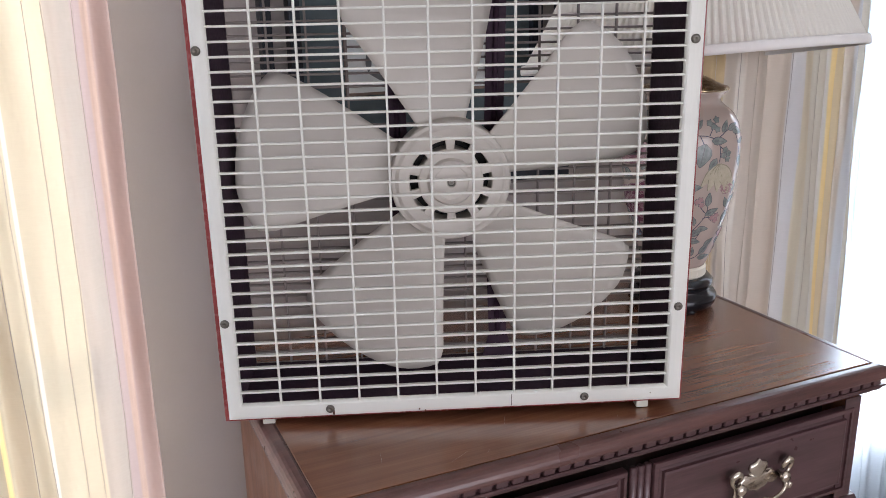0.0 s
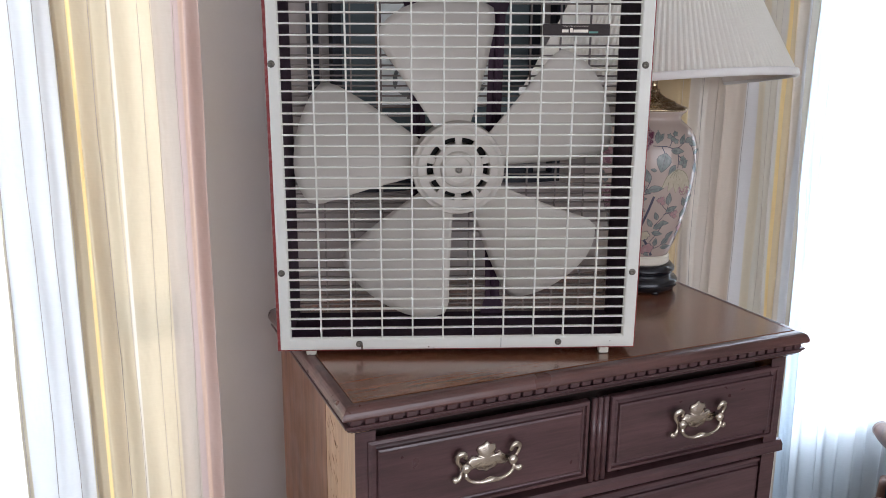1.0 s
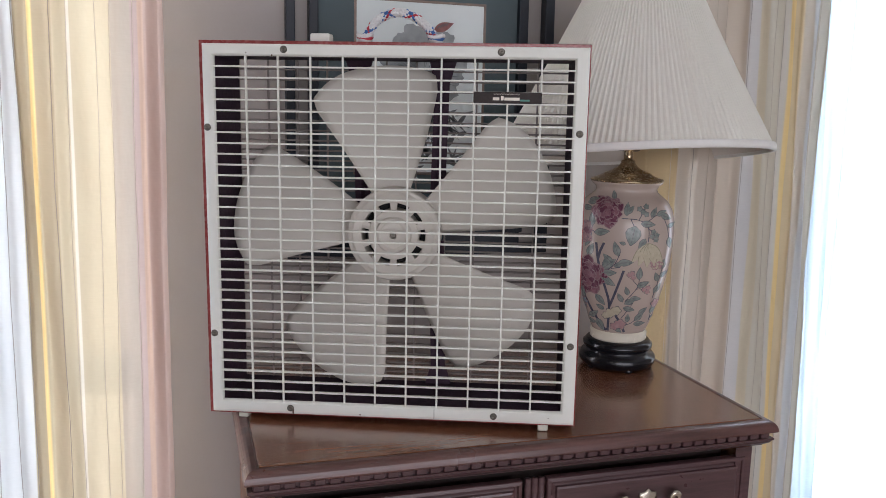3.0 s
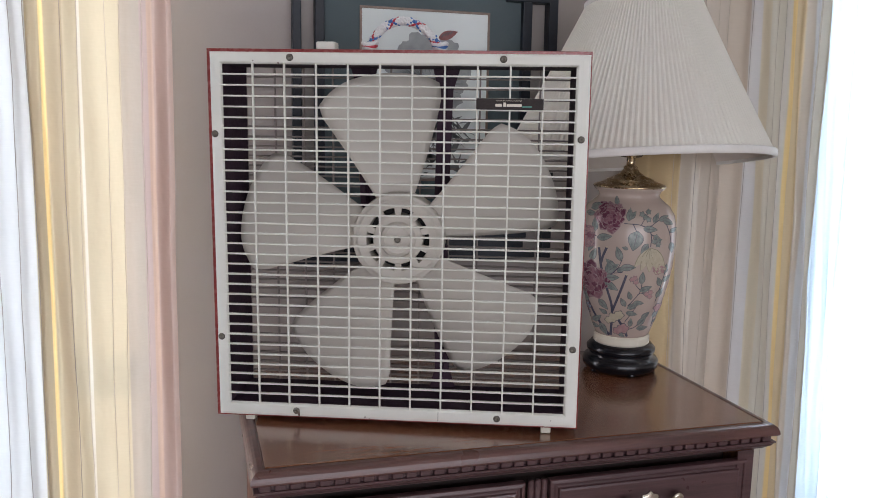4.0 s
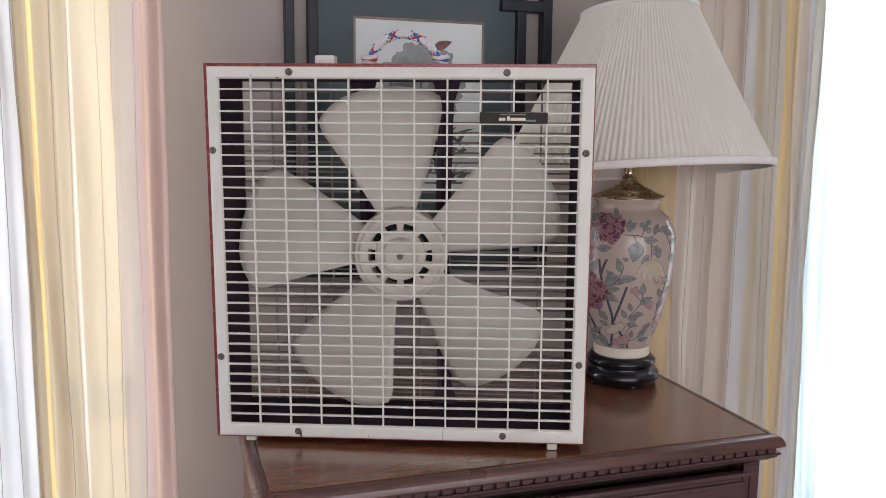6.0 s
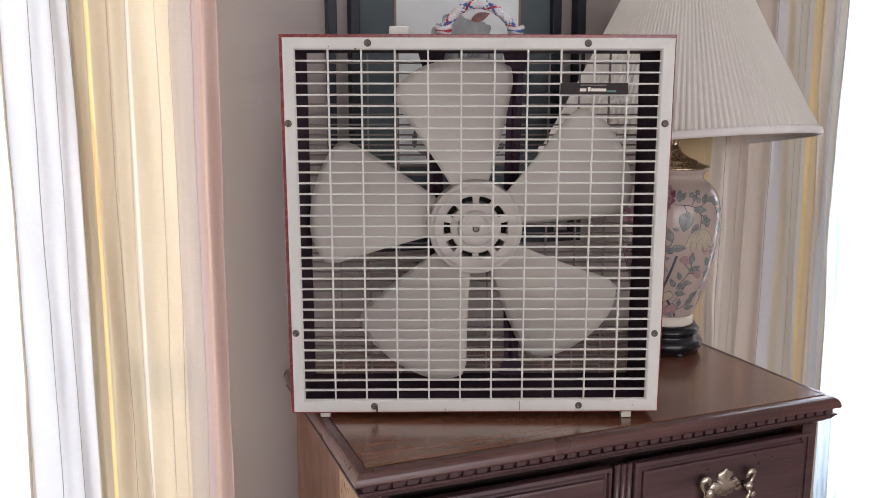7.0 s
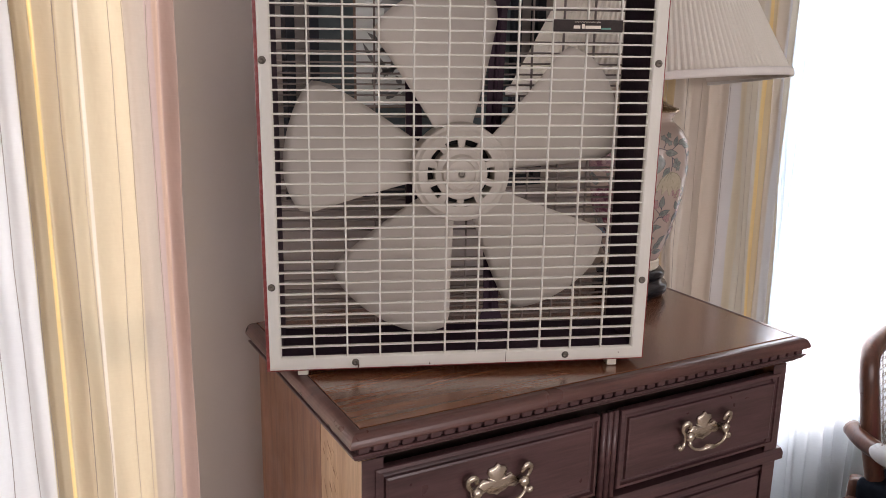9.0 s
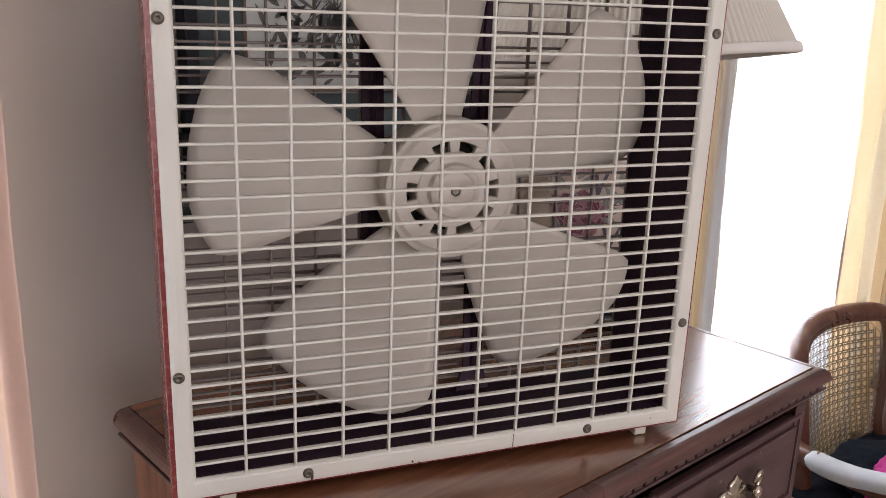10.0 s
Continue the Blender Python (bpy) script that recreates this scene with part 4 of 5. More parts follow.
for k in range(5):
    a = 2 * math.pi * (k + 0.3) / 5
    bm = bmesh.new()
    lathe(bm, [(0.0075, 0.0068), (0.0085, 0.0085), (0.0085, 0.012), (0.0070, 0.016)], 14, Matrix.Translation((0.058 * math.cos(a), 0.058 * math.sin(a), 0)))
    part("stand_foot", bm, BLACK_LAC, stand, smooth=True)
cap = part("brass_cap", lathe(bmesh.new(), [(0.0660, 0.3567), (0.0668, 0.3585), (0.0655, 0.3610), (0.0560, 0.3640), (0.0440, 0.3690), (0.0420, 0.3715), (0.0400, 0.3720), (0.0280, 0.3770), (0.0170, 0.3840), (0.0125, 0.3900), (0.0130, 0.3930), (0.0105, 0.3945)], 56), BRASS, lamp, "polished brass cap", smooth=True)
part("neck", lathe(bmesh.new(), [(0.0115, 0.3915), (0.0118, 0.3945), (0.0085, 0.3960), (0.0080, 0.4000), (0.0085, 0.4115), (0.0105, 0.4135), (0.0105, 0.4160), (0.0150, 0.4200), (0.0160, 0.4270), (0.0160, 0.4750), (0.0120, 0.480)], 28), BRASS, cap, smooth=True)
part("harp_saddle", tube(bmesh.new(), [(0, -0.0225, 0.4200), (0, -0.0170, 0.4150), (0, 0.0, 0.4140), (0, 0.0170, 0.4150), (0, 0.0225, 0.4200)], [0.0028, 0.0040, 0.0045, 0.0040, 0.0028], 10), BRONZE, cap, "dark bronze harp saddle", smooth=True)
bm = bmesh.new()
tube(bm, curve_pts([(0, -0.018, 0.424), (0, -0.045, 0.45), (0, -0.062, 0.53), (0, -0.045, 0.625), (0, 0, 0.652), (0, 0.045, 0.625), (0, 0.062, 0.53), (0, 0.045, 0.45), (0, 0.018, 0.424)], 6), 0.0022, 8)
part("harp", bm, BRASS, lamp, smooth=True)

# pleated shade: fine folds between a bound lower and upper rim
NP, R0, R1, S0, S1 = 150, 0.248, 0.103, 0.4045, 0.690
SKEW = 0.028                     # the worn shade leans over to one side
bm = bmesh.new()
rows = []
for j in range(13):
    t = j / 12
    R = R0 + (R1 - R0) * t - 0.002 * math.sin(math.pi * t)
    dz = S0 + (S1 - S0) * t
    amp = 0.0024 * (1 - 0.45 * t)
    ring = []
    for i in range(NP * 4):
        a = 2 * math.pi * i / (NP * 4)
        w = (0.0, 0.75, 1.0, 0.25)[i % 4]
        ring.append(bm.verts.new(((R + amp * w) * math.cos(a), (R + amp * w) * math.sin(a) + SKEW * t, dz)))
    rows.append(ring)
for a, b in zip(rows, rows[1:]):
    for i in range(NP * 4):
        j = (i + 1) % (NP * 4)
        bm.faces.new((a[i], a[j], b[j], b[i]))
shade = part("shade", bm, SHADE, lamp, "cream pleated fabric shade")
part("rim_binding", lathe(bmesh.new(), [(R0 - 0.0015, S0 - 0.006), (R0 + 0.0048, S0 - 0.006), (R0 + 0.0056, S0 - 0.002), (R0 + 0.0048, S0 + 0.0055), (R0 + 0.0032, S0 + 0.0075), (R0 - 0.0015, S0 + 0.006), (R0 - 0.0015, S0 - 0.006)], 96, ends=False), SHADE_TRIM, shade, smooth=True)
part("rim_binding", lathe(bmesh.new(), [(R1 - 0.001, S1 - 0.005), (R1 + 0.003, S1 - 0.005), (R1 + 0.0035, S1), (R1 + 0.003, S1 + 0.005), (R1 - 0.001, S1 + 0.005), (R1 - 0.001, S1 - 0.005)], 64, Matrix.Translation((0, SKEW, 0)), ends=False), SHADE_TRIM, shade, smooth=True)
LINING = surface("shade_lining", (0.62, 0.56, 0.50), (0.68, 0.62, 0.56), 30, (0.85, 0.95), 0, 0.1, fine=400)
bm = bmesh.new()
liner = [[bm.verts.new(((R0 - 0.003 + (R1 - R0) * t) * math.cos(2 * math.pi * i / 96), (R0 - 0.003 + (R1 - R0) * t) * math.sin(2 * math.pi * i / 96) + SKEW * t, S0 + (S1 - S0) * t)) for i in range(96)] for t in (0.0, 0.25, 0.5, 0.75, 0.98)]
for a, b in zip(liner, liner[1:]):
    for i in range(96):
        bm.faces.new((a[i], a[(i + 1) % 96], b[(i + 1) % 96], b[i]))
part("lining", bm, LINING, shade, "smooth beige lining inside the shade", smooth=True)
for k in range(3):
    a = 2 * math.pi * k / 3
    part("spider_arm", tube(bmesh.new(), [(0, 0.02, 0.654), (R1 * math.cos(a), R1 * math.sin(a) + SKEW, 0.684)], 0.0016, 6), BRASS, shade)

shade.matrix_local = pose(0, 0, S0, 4.6, -5.7, 0) @ pose(0, 0, -S0)   # the shade sits askew


# painted flowers, laid on the glaze
def on_vase(s, z, lift=0.0005):
    """A point of the vase's skin: s metres round to the viewer's right, z metres up."""
    r = vase_r(z) + lift
    a = math.asin(max(-0.999, min(0.999, s / vase_r(z)))) if abs(s) < vase_r(z) * 0.999 else math.copysign(math.pi / 2, s) + (s - math.copysign(vase_r(z), s)) / vase_r(z)
    return (r * math.cos(a), r * math.sin(a), z)


def petal(bm, s, z, ang, length, width, lift=0.0005, blunt=0.5, n=5):
    grid = []
    for i in range(n + 1):
        t = i / n
        w = width * (math.sin(math.pi * min(1, t ** blunt * 0.97 + 0.02)) + 0.06)
        row = []
        for q in (-1, 0, 1):
            dx, dz = t * length, q * w / 2
            row.append(bm.verts.new(on_vase(s + dx * math.cos(ang) - dz * math.sin(ang), z + dx * math.sin(ang) + dz * math.cos(ang), lift + (0.0002 if q == 0 else 0))))
        grid.append(row)
    for a, b in zip(grid, grid[1:]):
        for j in range(2):
            bm.faces.new((a[j], a[j + 1], b[j + 1], b[j]))


def peony(s, z, size, seed, outer, inner):
    """A full bloom: three rings of rounded, inked petals round a small heart."""
    r = random.Random(seed)
    core = bmesh.new()
    petal(core, s - size * 0.4, z, 0.0, size * 0.8, size * 0.8, 0.0006, 0.8)
    f = part("painted_peony", core, outer, vase, smooth=True)
    lift = 0.0004
    for reach, wide, count, mats in ((1.0, 0.62, 10, (outer, outer, inner)), (0.74, 0.50, 8, (outer, inner)), (0.48, 0.36, 7, (outer, outer, inner)), (0.24, 0.2, 5, (inner,))):
        turn0 = r.uniform(0, 6.28)
        for k in range(count):
            a = turn0 + 2 * math.pi * k / count + r.uniform(-0.22, 0.22)
            l, w = size * reach * r.uniform(0.86, 1.1), size * wide * r.uniform(0.85, 1.1)
            for nm, grow, mt in (("petal_outline", 1.0, PETAL_RIM), ("painted_petal", 0.86, mats[k % len(mats)])):
                bm = bmesh.new()
                petal(bm, s, z, a, l * (0.95 + 0.05 * (grow > 0.95)), w * grow, lift, 2.0, 6)
                part(nm, bm, mt, f, smooth=True)
                lift += 0.00003


def leaf(s, z, ang, l, mat=TEAL, wide=0.42):
    a, b, v = bmesh.new(), bmesh.new(), bmesh.new()
    petal(a, s, z, ang, l, l * wide, 0.0006, 0.75)
    petal(b, s - 0.0006 * math.cos(ang), z - 0.0006 * math.sin(ang), ang, l * 1.06, l * wide + 0.0022, 0.0003, 0.75)
    petal(v, s, z, ang, l * 0.95, l * 0.035, 0.0010, 0.75)
    f = part("painted_leaf", a, mat, vase, smooth=True)
    part("leaf_outline", b, OUTLINE, f, smooth=True)
    part("leaf_vein", v, OUTLINE, f, smooth=True)


def stem(pts, w=0.0011, mat=STEM):
    c = curve_pts([(a, b, 0) for a, b in pts], 6)
    bm = bmesh.new()
    rows = []
    for i, p in enumerate(c):
        d = (c[min(i + 1, len(c) - 1)] - c[max(i - 1, 0)]).normalized()
        rows.append([bm.verts.new(on_vase(p.x - d.y * w * q, p.y + d.x * w * q, 0.0005)) for q in (-0.5, 0.5)])
    for a, b in zip(rows, rows[1:]):
        bm.faces.new((a[0], a[1], b[1], b[0]))
    part("painted_stem", bm, mat, vase, smooth=True)


# blooms
peony(-0.031, 0.306, 0.030, 2, PINK, PINK_L)
peony(-0.060, 0.189, 0.037, 5, PINK, PINK_L)
peony(-0.080, 0.268, 0.027, 8, PINK_P, PINK_L)
peony(-0.073, 0.125, 0.018, 9, BLUEFL, TEAL)
peony(0.060, 0.215, 0.012, 11, PINK_P, BUD)
# cut woody stems
for pts in ([(-0.048, 0.251), (-0.042, 0.214), (-0.030, 0.175), (-0.0195, 0.138), (-0.0195, 0.083)], [(-0.034, 0.252), (-0.040, 0.236), (-0.043, 0.222)],
            [(0.003, 0.204), (-0.007, 0.170), (-0.0195, 0.130)], [(-0.067, 0.148), (-0.045, 0.112), (-0.022, 0.083)], [(-0.008, 0.118), (0.004, 0.098), (0.010, 0.083)]):
    stem(pts, 0.0044)
for s_, z_ in ((-0.048, 0.252), (-0.034, 0.253), (0.003, 0.205)):
    bm = bmesh.new()
    petal(bm, s_ - 0.0022, z_, 0.0, 0.0044, 0.0030, 0.0009, 1.0, 4)
    part("stem_cut", bm, BUD, vase)
# thin vines
for pts in ([(-0.006, 0.297), (0.018, 0.296), (0.036, 0.292), (0.052, 0.302), (0.062, 0.306)], [(0.010, 0.296), (0.016, 0.284)], [(0.024, 0.296), (0.030, 0.308), (0.035, 0.318)], [(0.036, 0.292), (0.042, 0.276), (0.042, 0.256)],
            [(0.041, 0.280), (0.050, 0.272), (0.056, 0.262)], [(-0.052, 0.305), (-0.056, 0.285), (-0.058, 0.252)], [(-0.057, 0.272), (-0.048, 0.268)], [(-0.030, 0.198), (-0.014, 0.214), (-0.006, 0.232)], [(-0.020, 0.206), (-0.004, 0.209)]):
    stem(pts, 0.0013)
for pts in ([(0.008, 0.145), (0.020, 0.160), (0.029, 0.174), (0.031, 0.190)], [(0.024, 0.168), (0.032, 0.170), (0.044, 0.166)], [(0.029, 0.176), (0.020, 0.186), (0.016, 0.196)], [(0.004, 0.112), (0.014, 0.128), (0.022, 0.142)], [(0.006, 0.096), (0.024, 0.104), (0.036, 0.124)],
            [(-0.055, 0.098), (-0.062, 0.112)], [(0.056, 0.150), (0.064, 0.180), (0.070, 0.205)], [(0.052, 0.100), (0.056, 0.122)], [(0.066, 0.300), (0.074, 0.280), (0.078, 0.262)]):
    stem(pts, 0.0012)
# leaves: place, turn, length
for q in ((-0.020, 0.328, 1.7, 0.015), (0.002, 0.302, 1.5, 0.022), (0.004, 0.306, 0.9, 0.016), (0.028, 0.289, -0.1, 0.024), (0.045, 0.300, 1.1, 0.018), (0.054, 0.303, 0.4, 0.018), (0.062, 0.304, -0.5, 0.020), (0.003, 0.252, 2.9, 0.011), (0.037, 0.262, -2.1, 0.022), (-0.052, 0.268, 0.2, 0.026), (-0.056, 0.280, 1.7, 0.022), (-0.060, 0.262, -1.9, 0.022)):
    leaf(*q)
for q in ((-0.008, 0.230, 1.9, 0.026), (-0.018, 0.216, 2.4, 0.022), (-0.008, 0.217, 0.1, 0.026), (-0.014, 0.210, 0.5, 0.018), (-0.034, 0.205, 0.7, 0.028), (-0.036, 0.196, 0.1, 0.026), (-0.036, 0.188, -0.5, 0.028), (-0.030, 0.204, 1.6, 0.020), (-0.044, 0.152, -0.8, 0.024), (-0.078, 0.170, -1.2, 0.030), (-0.070, 0.160, -1.5, 0.028), (0.030, 0.188, 1.5, 0.022)):
    leaf(*q)
for q in ((0.028, 0.174, 0.4, 0.022), (0.013, 0.158, 1.9, 0.016), (0.018, 0.152, -0.1, 0.018), (0.004, 0.144, 2.1, 0.018), (0.008, 0.140, 0.5, 0.022), (0.006, 0.132, -0.2, 0.020), (-0.028, 0.126, 2.7, 0.016), (-0.040, 0.104, -1.0, 0.026), (-0.054, 0.104, 0.8, 0.022), (-0.060, 0.094, 0.1, 0.020), (0.028, 0.106, 0.9, 0.022), (0.034, 0.120, 0.7, 0.018), (0.026, 0.100, 0.0, 0.020)):
    leaf(*q)
for q in ((-0.006, 0.090, -0.6, 0.014), (0.014, 0.104, 1.5, 0.016), (0.058, 0.160, 1.0, 0.020), (0.064, 0.182, 1.9, 0.018), (0.066, 0.190, 0.5, 0.018), (0.070, 0.205, 1.4, 0.018), (0.055, 0.118, 1.2, 0.018), (0.054, 0.108, 0.2, 0.016), (0.078, 0.262, -1.4, 0.020), (0.074, 0.282, 0.2, 0.016), (-0.066, 0.318, 0.5, 0.022), (-0.074, 0.310, 0.0, 0.018), (-0.062, 0.225, 1.2, 0.024), (-0.082, 0.220, 1.8, 0.022)):
    leaf(*q)
leaf(0.018, 0.284, -1.75, 0.034, wide=0.72)
# bud sprays and small open flowers
for s_, z_, mt in ((0.024, 0.314, TEAL), (0.030, 0.309, TEAL), (0.035, 0.318, TEAL), (0.036, 0.305, TEAL), (0.050, 0.274, TEAL), (0.056, 0.268, TEAL), (0.055, 0.260, TEAL), (0.048, 0.266, TEAL), (0.013, 0.196, PINK_P), (0.018, 0.199, PINK_P), (0.020, 0.191, PINK_P), (0.040, 0.168, PINK_P), (0.046, 0.163, PINK_P), (0.047, 0.171, PINK_P)):
    for grow, lift, m_, nm in ((1.0, 0.0004, OUTLINE, "bud_outline"), (0.84, 0.0008, mt, "painted_bud")):
        bm = bmesh.new()
        for k in range(5):
            petal(bm, s_, z_, 1.257 * k + s_ * 50, 0.0056 * grow, 0.0048 * grow, lift, 0.8, 3)
        part(nm, bm, m_, vase, smooth=True)
for s_, z_, size, mt in ((-0.016, 0.120, 0.011, BUD), (-0.006, 0.126, 0.010, BUD), (-0.024, 0.114, 0.008, BUD), (0.002, 0.099, 0.012, PINK_P), (-0.008, 0.094, 0.009, PINK_P), (0.062, 0.138, 0.010, PINK_P)):
    for grow, lift, m_, nm in ((1.0, 0.0010, OUTLINE, "flower_outline"), (0.86, 0.0013, mt, "painted_flower")):
        bm = bmesh.new()
        for k in range(5):
            petal(bm, s_, z_, 1.257 * k + z_ * 40, size * grow, size * 0.8 * grow, lift, 1.4, 5)
        part(nm, bm, m_, vase, smooth=True)
for k, a in enumerate((-2.25, -1.95, -1.6, -1.25, -0.95)):       # the pale trumpet flower
    bm, bo = bmesh.new(), bmesh.new()
    petal(bm, 0.043, 0.253, a, 0.042, 0.014, 0.0008 + 0.0003 * k, 0.8)
    petal(bo, 0.043, 0.254, a, 0.0435, 0.0158, 0.0006 + 0.0003 * k, 0.8)
    part("petal_outline", bo, VINE_PALE, part("painted_trumpet", bm, BUD, vase, smooth=True), smooth=True)

# ---- framed print on the wall ----
pic = thing("framed_print", pose(0, WALL_Y, 0), "fretwork framed print with a slate mat on the wall", "picture")
k_ = 1.03


def px(x):
    """Places along the wall, set out from the viewer's standing point."""
    return 0.104 + (x - 0.104) * k_


def bar_box(x0, x1, z0, z1, y0=-0.030, y1=-0.003):
    return boxed(x0, x1, y0, y1, z0, z1, bevel=0.002)


PZ0, PZ1 = 1.270, 2.02
OL, OR = px(0.291), px(0.823)
IL, IR = px(0.333), px(0.767)
for a in ((OL, OL + 0.017, PZ0, PZ1), (OR - 0.020, OR, PZ0, PZ1), (OL + 0.017, OR - 0.020, PZ0, PZ0 + 0.020), (OL + 0.017, OR - 0.020, PZ1 - 0.020, PZ1)):
    part("outer_bar", bar_box(*a), PIC_FRAME, pic)
for a in ((IL, IL + 0.018, PZ0 + 0.045, PZ1 - 0.045), (IR - 0.020, IR, PZ0 + 0.045, PZ1 - 0.045), (IL + 0.018, IR - 0.020, PZ0 + 0.045, PZ0 + 0.063), (IL + 0.018, IR - 0.020, PZ1 - 0.063, PZ1 - 0.045)):
    part("inner_bar", bar_box(*a), PIC_FRAME, pic)
for a in ((IR - 0.055, OR - 0.0205, 1.802, 1.824), (OL + 0.0175, IL - 0.0005, PZ0 + 0.10, PZ0 + 0.118), (IR + 0.0005, OR - 0.0205, PZ0 + 0.10, PZ0 + 0.118), (IL - 0.02, IL + 0.045, 1.87, 1.888)):
    part("fret_bar", bar_box(*a, y0=-0.033, y1=-0.004), PIC_FRAME, pic)
part("lower_panel", boxed(IL + 0.06, IR - 0.003, -0.020, -0.006, PZ0 + 0.0205, PZ0 + 0.0445), PIC_FRAME, pic)
part("mat_board", boxed(IL + 0.017, IR - 0.019, -0.016, -0.012, PZ0 + 0.062, PZ1 - 0.062), MAT_BOARD, pic, "slate green mat board")
ML, MR, MZ0, MZ1 = px(0.4190), px(0.6815), 1.435, 1.778
part("fillet", picture_ring(bmesh.new(), ML, MR, MZ0, MZ1, 0.0048, -0.018, -0.0145), MAT_LINE, pic, "bronze line round the print")
sheet = part("print_sheet", boxed(ML + 0.004, MR - 0.004, -0.0168, -0.0158, MZ0 + 0.004, MZ1 - 0.004), PAPER, pic, "pale print of a grey blossom with red")


def ink(shapes, mat, lift, name):
    bm = bmesh.new()
    for cx, cz, ang, l, w in shapes:
        pts = []
        for i in range(13):
            t = i / 12
            pts.append((t * l, 0.5 * w * math.sin(math.pi * t ** 0.8)))
        pts += [(a, -b) for a, b in pts[-2:0:-1]]
        vs = [bm.verts.new((cx + a * math.cos(ang) - b * math.sin(ang), -0.0168 - lift, cz + a * math.sin(ang) + b * math.cos(ang))) for a, b in pts]
        f = bm.faces.new(vs)
        f.normal_update()
    return part(name, bm, mat, sheet)


ri = random.Random(12)
gx, gz = px(0.555), 1.648
bm = bmesh.new()
ring = []
for i in range(90):
    t = 2 * math.pi * i / 90
    r = 0.083 * (1 + 0.05 * math.sin(7 * t + 1) + 0.045 * math.sin(17 * t) + 0.03 * math.sin(31 * t + 2))
    ring.append(bm.verts.new((gx + r * 1.04 * math.cos(t), -0.0171, gz + r * math.sin(t))))
bm.faces.new(ring)
part("grey_blossom", bm, INK1, sheet)
ink([(gx + 0.02 * math.cos(t), gz - 0.02 + 0.02 * math.sin(t), t + ri.uniform(-0.15, 0.15), ri.uniform(0.035, 0.06), ri.uniform(0.001, 0.0028)) for t in [ri.uniform(0, 6.28) for _ in range(70)]], INK_MID, 0.0008, "petal_line_motif")
ink([(gx + ri.uniform(-0.02, 0.05), gz - 0.07 - ri.uniform(0, 0.03), ri.uniform(-2.6, -0.4), ri.uniform(0.04, 0.09), ri.uniform(0.0012, 0.0035)) for _ in range(60)], INK2, 0.0010, "fern_motif")
ink([(gx + ri.uniform(-0.10, 0.08), MZ0 + 0.01 + ri.uniform(0, 0.11), ri.uniform(0.2, 2.9), ri.uniform(0.02, 0.05), ri.uniform(0.004, 0.012)) for _ in range(70)], INK_MID, 0.0006, "grey_foliage")
ink([(px(0.575), 1.722, 0.35, 0.044, 0.018)], INK3, 0.0013, "red_wing")
ink([(px(0.575) + 0.006 + 0.006 * k, 1.724 + 0.002 * k, 0.9, 0.012, 0.0022) for k in range(4)], INK2, 0.0016, "wing_line")
# ---- office chair ----
oc = thing("office_chair", pose(-0.52, 0.72, 0, 0, 0, 4), "black leather office chair standing by the window", "office chair")
NZ, NA = 64, 64


def back_size(t):
    """Half width, half thickness and set-back of the backrest at a share of its height."""
    hw = 0.209 + 0.050 * math.sin(math.pi * min(1, t * 0.62)) + 0.034 * math.exp(-((t - 0.90) / 0.11) ** 2)
    th = 0.048 + 0.022 * math.exp(-((t - 0.9) / 0.11) ** 2)
    if t > 0.84:
        f = min(1.0, (t - 0.84) / 0.16)
        hw -= 0.115 * (1 - math.sqrt(max(0.0, 1 - f ** 2.6)))
        th *= math.sqrt(max(0.004, 1 - f ** 3.0))
    if t < 0.06:
        th *= 0.4 + 10 * t
    return hw, th, 0.10 * t + 0.03 * math.sin(t * 5)


bm = bmesh.new()
rows = []
for j in range(NZ + 1):
    t = 1 - (1 - j / NZ) ** 1.35
    hw, th, lean = back_size(t)
    ring = []
    for i in range(NA):
        a = 2 * math.pi * i / NA
        ca, sa = math.cos(a), math.sin(a)
        x = hw * math.copysign(abs(ca) ** 0.5, ca)
        y = th * math.copysign(abs(sa) ** 0.8, sa)
        ring.append(bm.verts.new((x, y + lean - 0.025 * (x / hw) ** 2, 0.52 + 0.685 * t)))
    rows.append(ring)
for a, b in zip(rows, rows[1:]):
    for i in range(NA):
        bm.faces.new((a[i], a[(i + 1) % NA], b[(i + 1) % NA], b[i]))
bm.faces.new(rows[0])
bm.faces.new(rows[-1])
bk = part("backrest", bm, LEATHER, oc, "glossy padded black leather backrest", smooth=True)


def on_back(share, t, lift=0.001):
    """A point of the backrest's front skin: share of the half width, share of the height."""
    hw, th, lean = back_size(t)
    c = min(0.999, abs(share) ** 2.0)
    return Vector((hw * share, lean - 0.025 * share * share - th * math.sqrt(1 - c * c) ** 0.8 - lift, 0.52 + 0.685 * t))


loop = [(-0.80, 0.12), (-0.84, 0.4), (-0.87, 0.7), (-0.885, 0.86), (-0.87, 0.935), (-0.74, 0.966), (-0.4, 0.972), (0, 0.974), (0.4, 0.972), (0.74, 0.966), (0.87, 0.935), (0.885, 0.86), (0.87, 0.7), (0.84, 0.4), (0.80, 0.12)]
run_ = curve_pts([(a, b, 0) for a, b in loop], 8)
part("piping", tube(bmesh.new(), [on_back(p.x, p.y) for p in run_], 0.0028, 8), PIPING, bk, "raised stitched piping", smooth=True)
for zz_ in (0.45, 0.70):
    part("stitch_line", tube(bmesh.new(), [on_back(-0.8 + 0.1 * i, zz_ + 0.012 * math.sin(i), 0.0) for i in range(17)], 0.0018, 6), PIPING, bk, smooth=True)
part("seat", boxed(-0.26, 0.26, -0.47, 0.05, 0.42, 0.54, bevel=0.045, seg=4), LEATHER, oc, smooth=True)
